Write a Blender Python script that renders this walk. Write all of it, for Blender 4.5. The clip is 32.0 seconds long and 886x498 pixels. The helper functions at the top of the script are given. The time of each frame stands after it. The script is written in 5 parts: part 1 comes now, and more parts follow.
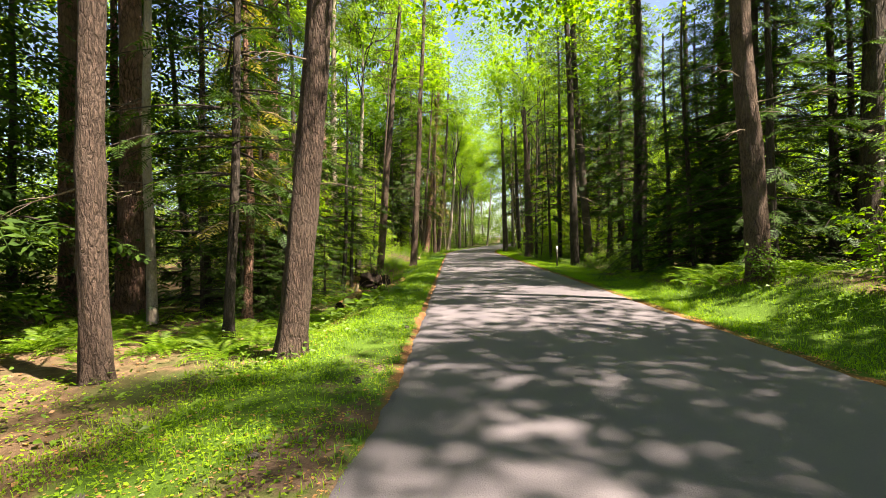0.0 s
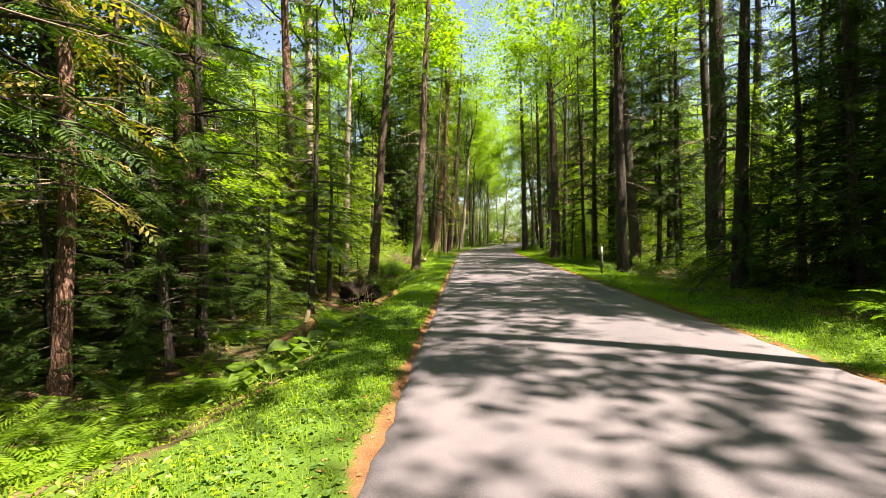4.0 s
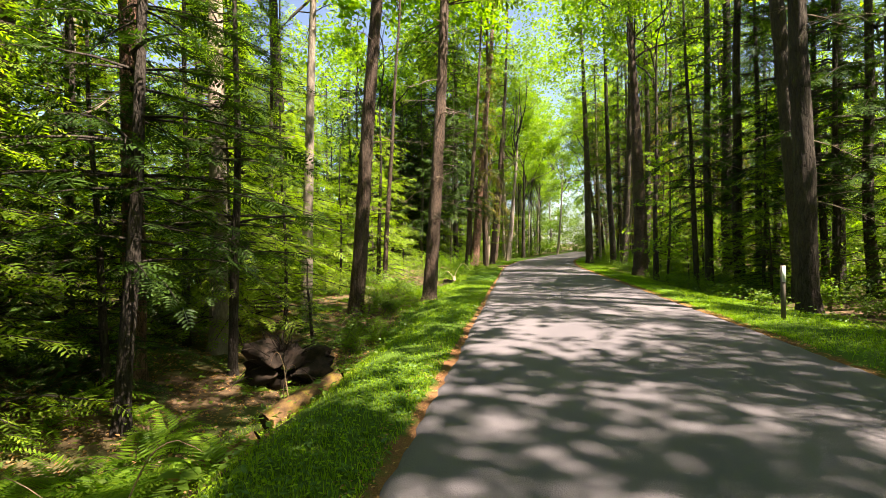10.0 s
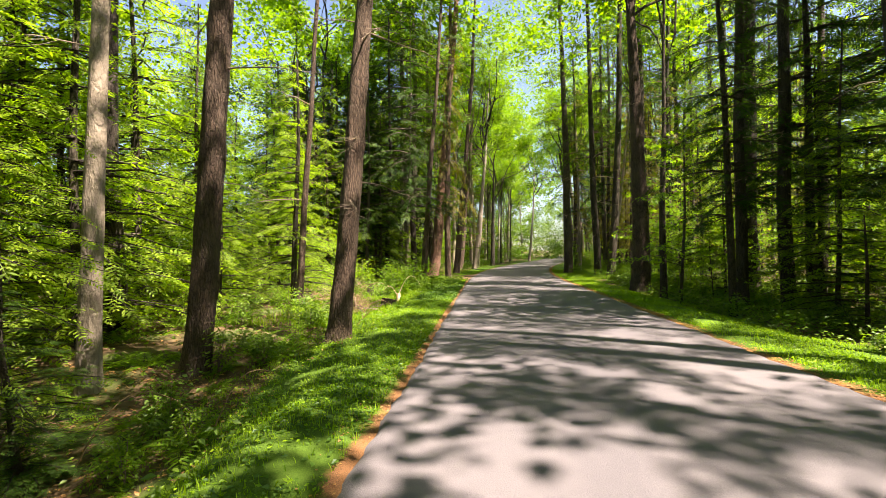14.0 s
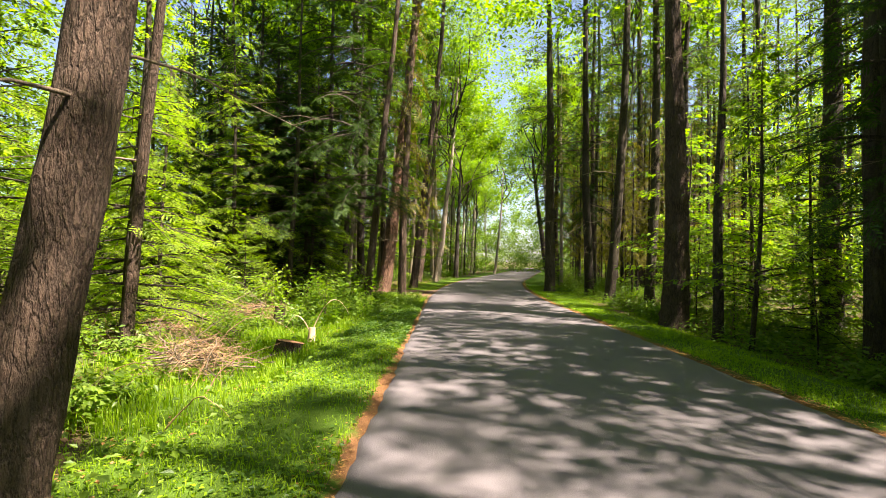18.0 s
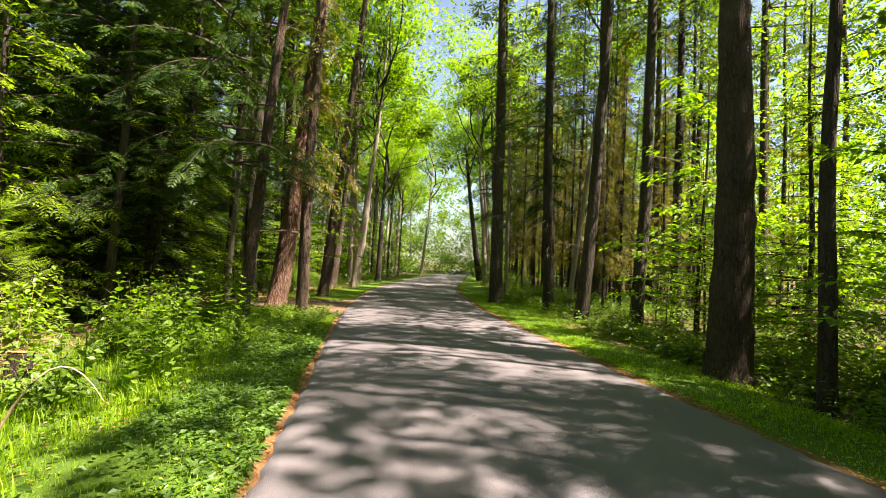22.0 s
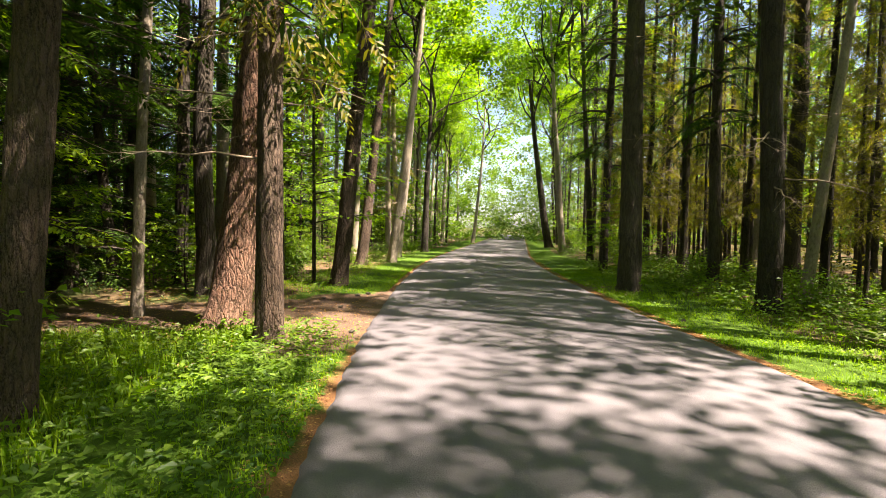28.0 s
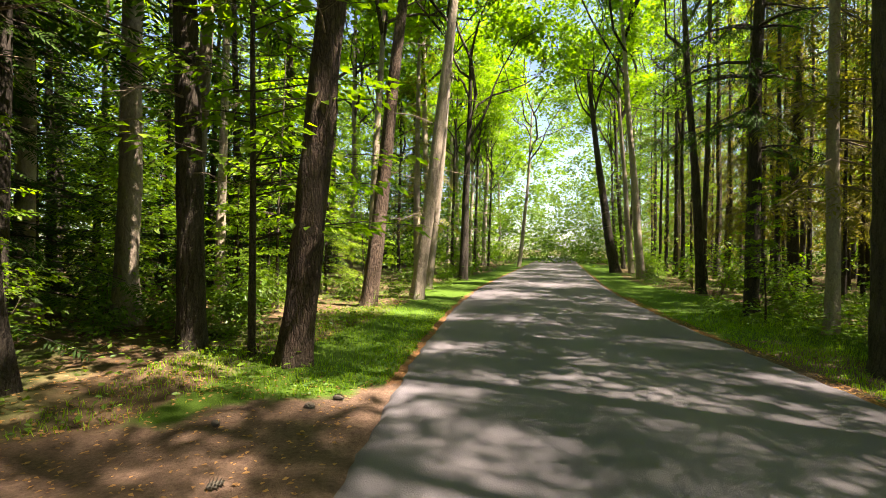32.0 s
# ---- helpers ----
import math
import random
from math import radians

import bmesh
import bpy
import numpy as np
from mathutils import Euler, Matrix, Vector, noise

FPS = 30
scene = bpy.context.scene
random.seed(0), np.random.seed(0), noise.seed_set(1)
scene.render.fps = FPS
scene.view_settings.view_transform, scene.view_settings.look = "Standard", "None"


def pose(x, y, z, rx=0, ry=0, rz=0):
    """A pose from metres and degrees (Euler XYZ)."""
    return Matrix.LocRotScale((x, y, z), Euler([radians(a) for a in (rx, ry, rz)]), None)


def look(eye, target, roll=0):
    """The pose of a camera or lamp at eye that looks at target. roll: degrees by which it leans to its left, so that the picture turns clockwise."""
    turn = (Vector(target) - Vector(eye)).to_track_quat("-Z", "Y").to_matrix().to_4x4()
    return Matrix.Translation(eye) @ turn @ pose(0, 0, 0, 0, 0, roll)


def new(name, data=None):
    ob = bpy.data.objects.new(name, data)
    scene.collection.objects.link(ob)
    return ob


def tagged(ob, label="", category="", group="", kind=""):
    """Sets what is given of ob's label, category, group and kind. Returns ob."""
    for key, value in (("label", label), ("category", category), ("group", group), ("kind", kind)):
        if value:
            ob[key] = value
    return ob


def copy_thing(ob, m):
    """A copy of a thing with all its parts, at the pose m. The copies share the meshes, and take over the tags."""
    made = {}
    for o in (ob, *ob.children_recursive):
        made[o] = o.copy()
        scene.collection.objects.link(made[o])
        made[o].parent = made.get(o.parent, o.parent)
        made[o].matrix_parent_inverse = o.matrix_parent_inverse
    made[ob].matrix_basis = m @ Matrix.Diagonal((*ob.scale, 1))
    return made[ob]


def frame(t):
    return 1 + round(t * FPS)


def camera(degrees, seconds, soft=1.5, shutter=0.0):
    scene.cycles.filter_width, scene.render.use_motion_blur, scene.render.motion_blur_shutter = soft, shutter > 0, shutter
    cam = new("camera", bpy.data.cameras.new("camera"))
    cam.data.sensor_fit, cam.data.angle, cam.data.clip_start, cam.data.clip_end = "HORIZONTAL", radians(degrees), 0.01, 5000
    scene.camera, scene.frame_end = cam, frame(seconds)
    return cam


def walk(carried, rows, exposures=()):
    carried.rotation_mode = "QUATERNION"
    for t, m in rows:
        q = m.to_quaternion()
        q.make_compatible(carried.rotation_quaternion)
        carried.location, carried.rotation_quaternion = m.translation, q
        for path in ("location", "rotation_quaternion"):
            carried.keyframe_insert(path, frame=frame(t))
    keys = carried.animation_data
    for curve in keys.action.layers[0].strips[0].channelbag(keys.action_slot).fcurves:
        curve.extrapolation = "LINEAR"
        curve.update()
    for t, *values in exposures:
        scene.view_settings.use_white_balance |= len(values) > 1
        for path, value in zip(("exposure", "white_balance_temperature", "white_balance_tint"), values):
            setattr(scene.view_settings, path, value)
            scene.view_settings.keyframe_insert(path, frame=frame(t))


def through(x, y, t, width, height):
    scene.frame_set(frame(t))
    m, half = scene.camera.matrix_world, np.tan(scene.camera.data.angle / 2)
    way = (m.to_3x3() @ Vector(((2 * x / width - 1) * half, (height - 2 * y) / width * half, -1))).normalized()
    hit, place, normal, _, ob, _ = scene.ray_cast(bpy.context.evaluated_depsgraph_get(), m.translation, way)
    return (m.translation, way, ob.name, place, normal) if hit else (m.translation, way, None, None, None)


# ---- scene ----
cam = camera(85.0, 32.0, soft=0.8)
ROWS = [
    (0, 0.509, 0.000, 1.519, 1.12, -1.25, 1.15),
    (0.5, 0.502, 0.753, 1.519, 1.67, -1.48, 1.27),
    (1, 0.471, 1.471, 1.522, 2.40, -0.96, 1.42),
    (1.5, 0.463, 2.213, 1.521, 2.29, -1.20, 1.44),
    (2, 0.461, 2.944, 1.522, 2.59, -1.07, 1.42),
    (2.5, 0.498, 3.678, 1.538, 2.38, -1.06, 1.29),
    (3, 0.520, 4.342, 1.533, 2.96, -1.19, 1.22),
    (3.5, 0.555, 5.050, 1.523, 2.62, -1.61, 1.08),
    (5.5, 0.630, 7.944, 1.523, 4.26, -0.26, 0.48),
    (6, 0.661, 8.676, 1.507, 4.95, 0.23, 0.57),
    (6.5, 0.695, 9.383, 1.503, 4.09, 0.43, 0.44),
    (7, 0.734, 10.121, 1.493, 3.38, -0.16, 0.22),
    (7.5, 0.769, 10.865, 1.490, 2.78, -0.35, 0.24),
    (8, 0.788, 11.642, 1.492, 3.58, -0.55, 0.38),
    (8.5, 0.784, 12.385, 1.498, 4.98, -0.50, 0.59),
    (9, 0.781, 13.174, 1.489, 6.53, -0.69, 0.74),
    (9.5, 0.768, 13.926, 1.505, 8.15, -0.76, 1.09),
    (10, 0.766, 14.638, 1.520, 8.62, -0.32, 1.25),
    (10.5, 0.772, 15.370, 1.552, 7.96, -0.08, 1.32),
    (11, 0.800, 16.163, 1.578, 6.25, -0.01, 1.12),
    (11.5, 0.815, 16.850, 1.592, 5.83, 0.30, 1.10),
    (12, 0.838, 17.504, 1.591, 5.96, 0.29, 1.26),
    (12.5, 0.856, 18.166, 1.576, 6.18, 0.28, 1.23),
    (13, 0.877, 18.870, 1.553, 5.20, 0.13, 1.16),
    (13.5, 0.890, 19.558, 1.530, 4.97, 0.24, 1.07),
    (15.5, 0.722, 22.664, 1.494, 5.12, 0.38, -0.29),
    (16, 0.705, 23.411, 1.510, 4.02, 1.19, -0.57),
    (16.5, 0.680, 24.141, 1.525, 3.07, 1.54, -0.71),
    (17, 0.642, 24.884, 1.545, 2.43, 1.82, -0.73),
    (17.5, 0.611, 25.587, 1.549, 1.66, 1.38, -0.74),
    (18, 0.610, 26.342, 1.549, 0.34, 1.36, -0.96),
    (18.5, 0.617, 27.032, 1.564, -0.50, 1.60, -1.03),
    (19, 0.625, 27.728, 1.585, -1.12, 1.80, -1.12),
    (19.5, 0.644, 28.451, 1.594, -2.03, 1.51, -1.37),
    (20, 0.637, 29.151, 1.611, -2.50, 1.54, -1.50),
    (20.5, 0.628, 29.834, 1.628, -3.35, 1.67, -1.59),
    (21, 0.621, 30.516, 1.619, -4.39, 1.50, -1.81),
    (21.5, 0.636, 31.218, 1.610, -7.24, 1.62, -2.10),
    (22, 0.634, 31.899, 1.623, -8.93, 1.65, -2.27),
    (22.5, 0.633, 32.576, 1.627, -10.26, 0.96, -2.36),
    (23, 0.626, 33.252, 1.612, -9.72, 0.01, -2.31),
    (23.5, 0.613, 33.975, 1.597, -8.78, -0.36, -2.18),
    (24, 0.599, 34.610, 1.572, -6.84, -0.63, -1.76),
    (24.5, 0.590, 35.263, 1.550, -5.80, -1.04, -1.51),
    (25, 0.587, 35.927, 1.533, -4.09, -1.51, -1.22),
    (25.5, 0.592, 36.593, 1.526, -3.22, -2.09, -1.00),
    (27.5, 0.642, 39.500, 1.546, -3.96, -2.58, -0.97),
    (28, 0.585, 40.406, 1.518, -4.01, -2.62, -1.05),
    (28.5, 0.538, 41.260, 1.501, -4.42, -2.68, -1.28),
    (29, 0.521, 41.975, 1.484, -3.99, -2.61, -1.41),
    (29.5, 0.510, 42.679, 1.488, -3.71, -1.87, -1.32),
    (30, 0.528, 43.435, 1.484, -3.49, -1.34, -1.21),
    (30.5, 0.571, 44.304, 1.491, -2.90, -0.94, -0.89),
    (31, 0.616, 45.031, 1.476, -3.63, -0.66, -1.11),
    (31.5, 0.672, 45.765, 1.477, -3.56, -0.07, -1.14),
    (32, 0.747, 46.475, 1.472, 0.48, -0.05, -0.61),
]
EXPOSURES = [(0.0, 2.64, 7400, 17.0), (8.0, 2.7, 7400, 17.0), (20.0, 2.66, 7400, 17.0), (25.0, 2.8, 7400, 17.0), (28.0, 2.92, 7400, 17.0), (32.0, 2.9, 7400, 17.0)]
walk(cam, [(t, pose(x, y, z, 90 + pitch, roll, yaw)) for t, x, y, z, yaw, pitch, roll in ROWS], EXPOSURES)

# ---- world, sun and exposure ----
SUN_EL, SUN_AZ = radians(59.0), radians(114.0)
world = bpy.data.worlds.new("sky")
scene.world = world
world.use_nodes = True
_nt = world.node_tree
_sky = _nt.nodes.new("ShaderNodeTexSky")
_sky.sky_type, _sky.sun_disc = "NISHITA", False
_sky.sun_elevation, _sky.sun_rotation = SUN_EL, SUN_AZ
_sky.air_density, _sky.dust_density = 0.9, 0.9
_bg = _nt.nodes["Background"]
_bg.inputs["Strength"].default_value = 0.05
_nt.links.new(_sky.outputs[0], _bg.inputs[0])
sun = new("sun", bpy.data.lights.new("sun", "SUN"))
sun.data.energy, sun.data.angle, sun.data.color = 5.0, radians(0.7), (1.0, 0.93, 0.82)
_sv = Vector((math.cos(SUN_EL) * math.sin(SUN_AZ), math.cos(SUN_EL) * math.cos(SUN_AZ), math.sin(SUN_EL)))
sun.matrix_world = look(_sv * 60, (0, 0, 0))


# ---- materials ----
class Nodes:
    """A short way to write node materials."""

    def __init__(self, name):
        self.mat = bpy.data.materials.new(name)
        self.mat.use_nodes = True
        self.tree = self.mat.node_tree
        self.tree.nodes.clear()
        self.out = self.tree.nodes.new("ShaderNodeOutputMaterial")

    def add(self, kind, **values):
        node = self.tree.nodes.new("ShaderNode" + kind)
        for key, value in values.items():
            sock = node.inputs.get(key.replace("_", " "))
            if sock is None:
                continue
            if isinstance(value, bpy.types.NodeSocket):
                self.tree.links.new(value, sock)
            else:
                sock.default_value = value
        return node

    def link(self, a, b):
        self.tree.links.new(a, b)

    def coords(self, kind="Object", scale=(1, 1, 1)):
        tc = self.tree.nodes.new("ShaderNodeTexCoord")
        mp = self.tree.nodes.new("ShaderNodeMapping")
        mp.inputs["Scale"].default_value = scale
        self.link(tc.outputs[kind], mp.inputs["Vector"])
        return mp.outputs[0]

    def position(self, scale=(1, 1, 1)):
        g = self.tree.nodes.new("ShaderNodeNewGeometry")
        mp = self.tree.nodes.new("ShaderNodeMapping")
        mp.inputs["Scale"].default_value = scale
        self.link(g.outputs["Position"], mp.inputs["Vector"])
        return mp.outputs[0]

    def noise(self, vec, scale, detail=4.0, rough=0.55):
        return self.add("TexNoise", Vector=vec, Scale=scale, Detail=detail, Roughness=rough).outputs["Fac"]

    def ramp(self, fac, *stops):
        r = self.tree.nodes.new("ShaderNodeValToRGB")
        while len(r.color_ramp.elements) < len(stops):
            r.color_ramp.elements.new(0.5)
        for e, (p, c) in zip(r.color_ramp.elements, stops):
            e.position = p
            e.color = (*c, 1) if len(c) == 3 else c
        self.link(fac, r.inputs[0])
        return r.outputs[0]

    def mix(self, fac, a, b, blend="MIX"):
        m = self.tree.nodes.new("ShaderNodeMix")
        m.data_type, m.blend_type = "RGBA", blend
        for sock, v in ((m.inputs[0], fac), (m.inputs[6], a), (m.inputs[7], b)):
            if isinstance(v, bpy.types.NodeSocket):
                self.link(v, sock)
            else:
                sock.default_value = v if isinstance(v, float) else (*v, 1)
        return m.outputs[2]

    def math(self, op, a, b=0.0):
        m = self.tree.nodes.new("ShaderNodeMath")
        m.operation = op
        for sock, v in ((m.inputs[0], a), (m.inputs[1], b)):
            if isinstance(v, bpy.types.NodeSocket):
                self.link(v, sock)
            else:
                sock.default_value = v
        return m.outputs[0]

    def bump(self, height, strength, distance):
        return self.add("Bump", Height=height, Strength=strength, Distance=distance).outputs[0]

    def attribute(self, name):
        a = self.tree.nodes.new("ShaderNodeAttribute")
        a.attribute_name = name
        return a.outputs["Fac"]

    def island(self):
        return self.tree.nodes.new("ShaderNodeNewGeometry").outputs["Random Per Island"]

    def each(self):
        return self.tree.nodes.new("ShaderNodeObjectInfo").outputs["Random"]

    def surface(self, color, rough=0.8, normal=None, specular=0.3):
        b = self.add("BsdfPrincipled", Roughness=rough)
        b.inputs["Specular IOR Level"].default_value = specular
        if isinstance(color, bpy.types.NodeSocket):
            self.link(color, b.inputs["Base Color"])
        else:
            b.inputs["Base Color"].default_value = (*color, 1)
        if normal is not None:
            self.link(normal, b.inputs["Normal"])
        self.link(b.outputs[0], self.out.inputs[0])
        return self.mat


def leaf_material(name, dark, light, through=0.45, gloss=0.1):
    """Leaves: a matt face, light that shines through, a little gloss; each leaf a slightly different green."""
    n = Nodes(name)
    fac = n.math("ADD", n.math("MULTIPLY", n.island(), 0.6), n.math("MULTIPLY", n.noise(n.position(), 0.7, 2.0), 0.5))
    col = n.ramp(fac, (0.1, dark), (0.9, light))
    bright = n.mix(1.0, col, (1.5, 1.7, 0.42), "MULTIPLY")
    d = n.add("BsdfDiffuse", Color=col)
    t = n.add("BsdfTranslucent", Color=bright)
    g = n.add("BsdfGlossy", Roughness=0.5)
    g.inputs["Color"].default_value = (0.9, 0.95, 1.0, 1)
    m1, m2 = n.add("MixShader"), n.add("MixShader")
    m1.inputs[0].default_value, m2.inputs[0].default_value = through, gloss
    n.link(d.outputs[0], m1.inputs[1])
    n.link(t.outputs[0], m1.inputs[2])
    n.link(m1.outputs[0], m2.inputs[1])
    n.link(g.outputs[0], m2.inputs[2])
    n.link(m2.outputs[0], n.out.inputs[0])
    return n.mat


def bark_material(name, crack, plate, patch, stretch=0.22, scale=11.0, relief=0.03, split=0.8):
    """Bark: ragged plates split by dark upright cracks, with paler scales and patches of lichen."""
    n = Nodes(name)
    v = n.coords("Object", (1, 1, stretch))
    warp = n.tree.nodes.new("ShaderNodeVectorMath")
    warp.operation = "MULTIPLY_ADD"
    n.link(n.add("TexNoise", Vector=v, Scale=scale * 0.9, Detail=4.0, Roughness=0.7).outputs["Color"], warp.inputs[0])
    warp.inputs[1].default_value = (1.25 / scale,) * 3
    n.link(v, warp.inputs[2])
    vo = n.tree.nodes.new("ShaderNodeTexVoronoi")
    vo.feature = "DISTANCE_TO_EDGE"
    vo.inputs["Scale"].default_value = scale
    n.link(warp.outputs[0], vo.inputs["Vector"])
    w = n.coords("Object", (1, 1, 0.5))
    fine = n.noise(w, scale * 5, 6.0, 0.75)
    mid = n.noise(v, scale * 1.6, 4.0, 0.7)
    edge = n.ramp(vo.outputs["Distance"], (0.0, (0, 0, 0)), (0.2, (1, 1, 1)))
    edge = n.math("MULTIPLY", n.math("ADD", edge, 1.0 - split), n.ramp(mid, (0.28, (0.2, 0.2, 0.2)), (0.55, (1, 1, 1))))
    height = n.math("ADD", n.math("MULTIPLY", edge, 0.8), n.math("MULTIPLY", fine, 0.45))
    col = n.mix(edge, crack, plate)
    col = n.mix(n.ramp(fine, (0.42, (0, 0, 0)), (0.7, (0.8, 0.8, 0.8))), col, patch)
    col = n.mix(n.ramp(n.noise(n.coords("Object"), 1.3, 3.0), (0.45, (0, 0, 0)), (0.7, (0.5, 0.5, 0.5))), col, patch)
    tone = n.ramp(n.each(), (0.0, (0.72, 0.7, 0.7)), (1.0, (1.15, 1.1, 1.05)))
    col = n.mix(1.0, col, tone, "MULTIPLY")
    return n.surface(col, 0.9, n.bump(height, 1.0, relief), 0.15)


BARK_PINE = bark_material("pine_bark", (0.014, 0.009, 0.007), (0.098, 0.066, 0.05), (0.175, 0.135, 0.11), 0.24, 21.0, 0.035, 0.95)
BARK_RED = bark_material("red_bark", (0.014, 0.008, 0.006), (0.21, 0.11, 0.078), (0.33, 0.215, 0.165), 0.3, 14.0, 0.08, 1.0)
BARK_GREY = bark_material("grey_bark", (0.013, 0.01, 0.009), (0.05, 0.041, 0.034), (0.1, 0.086, 0.072), 0.2, 13.0)
BARK_PALE = bark_material("pale_bark", (0.08, 0.065, 0.05), (0.22, 0.185, 0.15), (0.33, 0.29, 0.24), 0.5, 8.0, 0.012, 0.35)
TWIG = bark_material("dead_twigs", (0.06, 0.045, 0.035), (0.18, 0.14, 0.105), (0.27, 0.22, 0.17), 0.3, 20.0, 0.005)

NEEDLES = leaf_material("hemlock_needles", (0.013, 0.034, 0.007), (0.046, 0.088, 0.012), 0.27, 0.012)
# young hemlock green, with the brightness of sun on it put into the colour
NEEDLES_SUN = leaf_material("sunlit_young_needles", (0.08, 0.155, 0.012), (0.215, 0.295, 0.026), 0.54, 0.012)
NEEDLES_RUSTY = leaf_material("rusty_needles", (0.08, 0.075, 0.014), (0.2, 0.17, 0.035), 0.45, 0.012)
NEEDLES_PINE = leaf_material("pine_needles", (0.03, 0.062, 0.014), (0.085, 0.125, 0.024), 0.36, 0.012)
LEAVES = leaf_material("broad_leaves", (0.066, 0.14, 0.008), (0.19, 0.285, 0.014), 0.58, 0.02)
LEAVES_LOW = leaf_material("undergrowth_leaves", (0.05, 0.11, 0.01), (0.14, 0.22, 0.018), 0.46, 0.025)
LEAVES_DARK = leaf_material("ivy_leaves", (0.035, 0.09, 0.014), (0.085, 0.16, 0.02), 0.35, 0.022)
FERN = leaf_material("fern_fronds", (0.055, 0.13, 0.009), (0.15, 0.24, 0.015), 0.5, 0.012)
GRASS = leaf_material("grass_blades", (0.085, 0.18, 0.008), (0.23, 0.34, 0.015), 0.5, 0.012)
STRAW = leaf_material("dry_leaves", (0.13, 0.065, 0.027), (0.38, 0.2, 0.08), 0.3, 0.03)


def asphalt():
    n = Nodes("worn_asphalt")
    p = n.position()
    grit = n.noise(p, 160.0, 3.0, 0.7)
    stones = n.tree.nodes.new("ShaderNodeTexVoronoi")
    stones.inputs["Scale"].default_value = 75.0
    n.link(p, stones.inputs["Vector"])
    base = n.ramp(grit, (0.3, (0.052, 0.048, 0.058)), (0.7, (0.142, 0.129, 0.143)))
    base = n.mix(n.ramp(stones.outputs["Distance"], (0.0, (0.75, 0.75, 0.75)), (0.28, (0, 0, 0))), base, (0.26, 0.24, 0.23))
    stain = n.ramp(n.noise(n.position((1, 0.35, 1)), 0.8, 5.0), (0.35, (0.78, 0.78, 0.8)), (0.7, (1.12, 1.1, 1.08)))
    col = n.mix(1.0, base, stain, "MULTIPLY")
    oil = n.ramp(n.noise(p, 3.1, 2.0), (0.70, (0, 0, 0)), (0.76, (0.5, 0.5, 0.5)))
    col = n.mix(oil, col, (0.03, 0.03, 0.032))
    h = n.math("ADD", grit, n.math("MULTIPLY", stones.outputs["Distance"], 0.8))
    return n.surface(col, 0.82, n.bump(h, 0.5, 0.006), 0.35)


def ground_material():
    """Leaf mould, with moss and grass by the verge, needles by the road's edge and bare earth on the track."""
    n = Nodes("forest_floor")
    p = n.position()
    big, mid, fine = n.noise(p, 0.6, 4.0), n.noise(p, 5.0, 5.0, 0.65), n.noise(p, 60.0, 4.0, 0.7)
    mould = n.ramp(mid, (0.25, (0.03, 0.02, 0.012)), (0.5, (0.10, 0.065, 0.038)), (0.8, (0.2, 0.135, 0.08)))
    moss = n.ramp(fine, (0.2, (0.02, 0.04, 0.01)), (0.8, (0.075, 0.115, 0.025)))
    col = n.mix(n.ramp(big, (0.45, (0, 0, 0)), (0.62, (0.8, 0.8, 0.8))), mould, moss)
    turf = n.ramp(fine, (0.2, (0.028, 0.06, 0.008)), (0.8, (0.085, 0.15, 0.018)))
    edge = n.math("SUBTRACT", n.math("ADD", n.attribute("grass"), n.math("MULTIPLY", mid, 0.7)), 0.35)
    col = n.mix(n.ramp(edge, (0.35, (0, 0, 0)), (0.65, (1, 1, 1))), col, turf)
    needles = n.ramp(n.noise(n.position((1, 1, 1)), 90.0, 4.0, 0.75), (0.3, (0.07, 0.038, 0.02)), (0.7, (0.27, 0.13, 0.06)))
    edge = n.math("SUBTRACT", n.math("ADD", n.attribute("litter"), n.math("MULTIPLY", n.noise(p, 2.3, 5.0, 0.7), 1.5)), 0.8)
    col = n.mix(n.ramp(edge, (0.35, (0, 0, 0)), (0.6, (1, 1, 1))), col, needles)
    earth = n.ramp(n.noise(p, 24.0, 6.0, 0.75), (0.3, (0.056, 0.034, 0.025)), (0.75, (0.175, 0.115, 0.082)))
    edge = n.math("SUBTRACT", n.math("ADD", n.attribute("dirt"), n.math("MULTIPLY", n.noise(p, 1.6, 5.0, 0.7), 1.1)), 0.6)
    col = n.mix(n.ramp(edge, (0.4, (0, 0, 0)), (0.6, (1, 1, 1))), col, earth)
    h = n.math("ADD", n.math("MULTIPLY", mid, 0.5), fine)
    return n.surface(col, 0.95, n.bump(h, 0.7, 0.03), 0.1)


ASPHALT, FLOOR = asphalt(), ground_material()

# ---- the lie of the land ----
EDGE_L, EDGE_R = -0.1, 4.7


def smooth(a, b, v):
    u = np.clip((v - a) / (b - a), 0, 1)
    return u * u * (3 - 2 * u)


def road_shift(y):
    """How far the road has swung to the right, y metres along."""
    y = np.asarray(y, float)
    u = np.clip(y - 43.5, 0, 27)
    return 0.0047 * u * u + np.maximum(y - 70.5, 0) * 0.235


def road_rise(y):
    u = np.maximum(np.asarray(y, float) - 47, 0)
    return 0.002 * u * u / (u + 4)


def ripple(x, y):
    return (np.sin(x * 1.7 + 0.6 * y) * np.cos(y * 1.3 - 0.4 * x) + 0.6 * np.sin(x * 3.9 + 1.3) * np.sin(y * 3.1 + 0.5)
            + 0.35 * np.sin(x * 7.3 - y * 5.9))


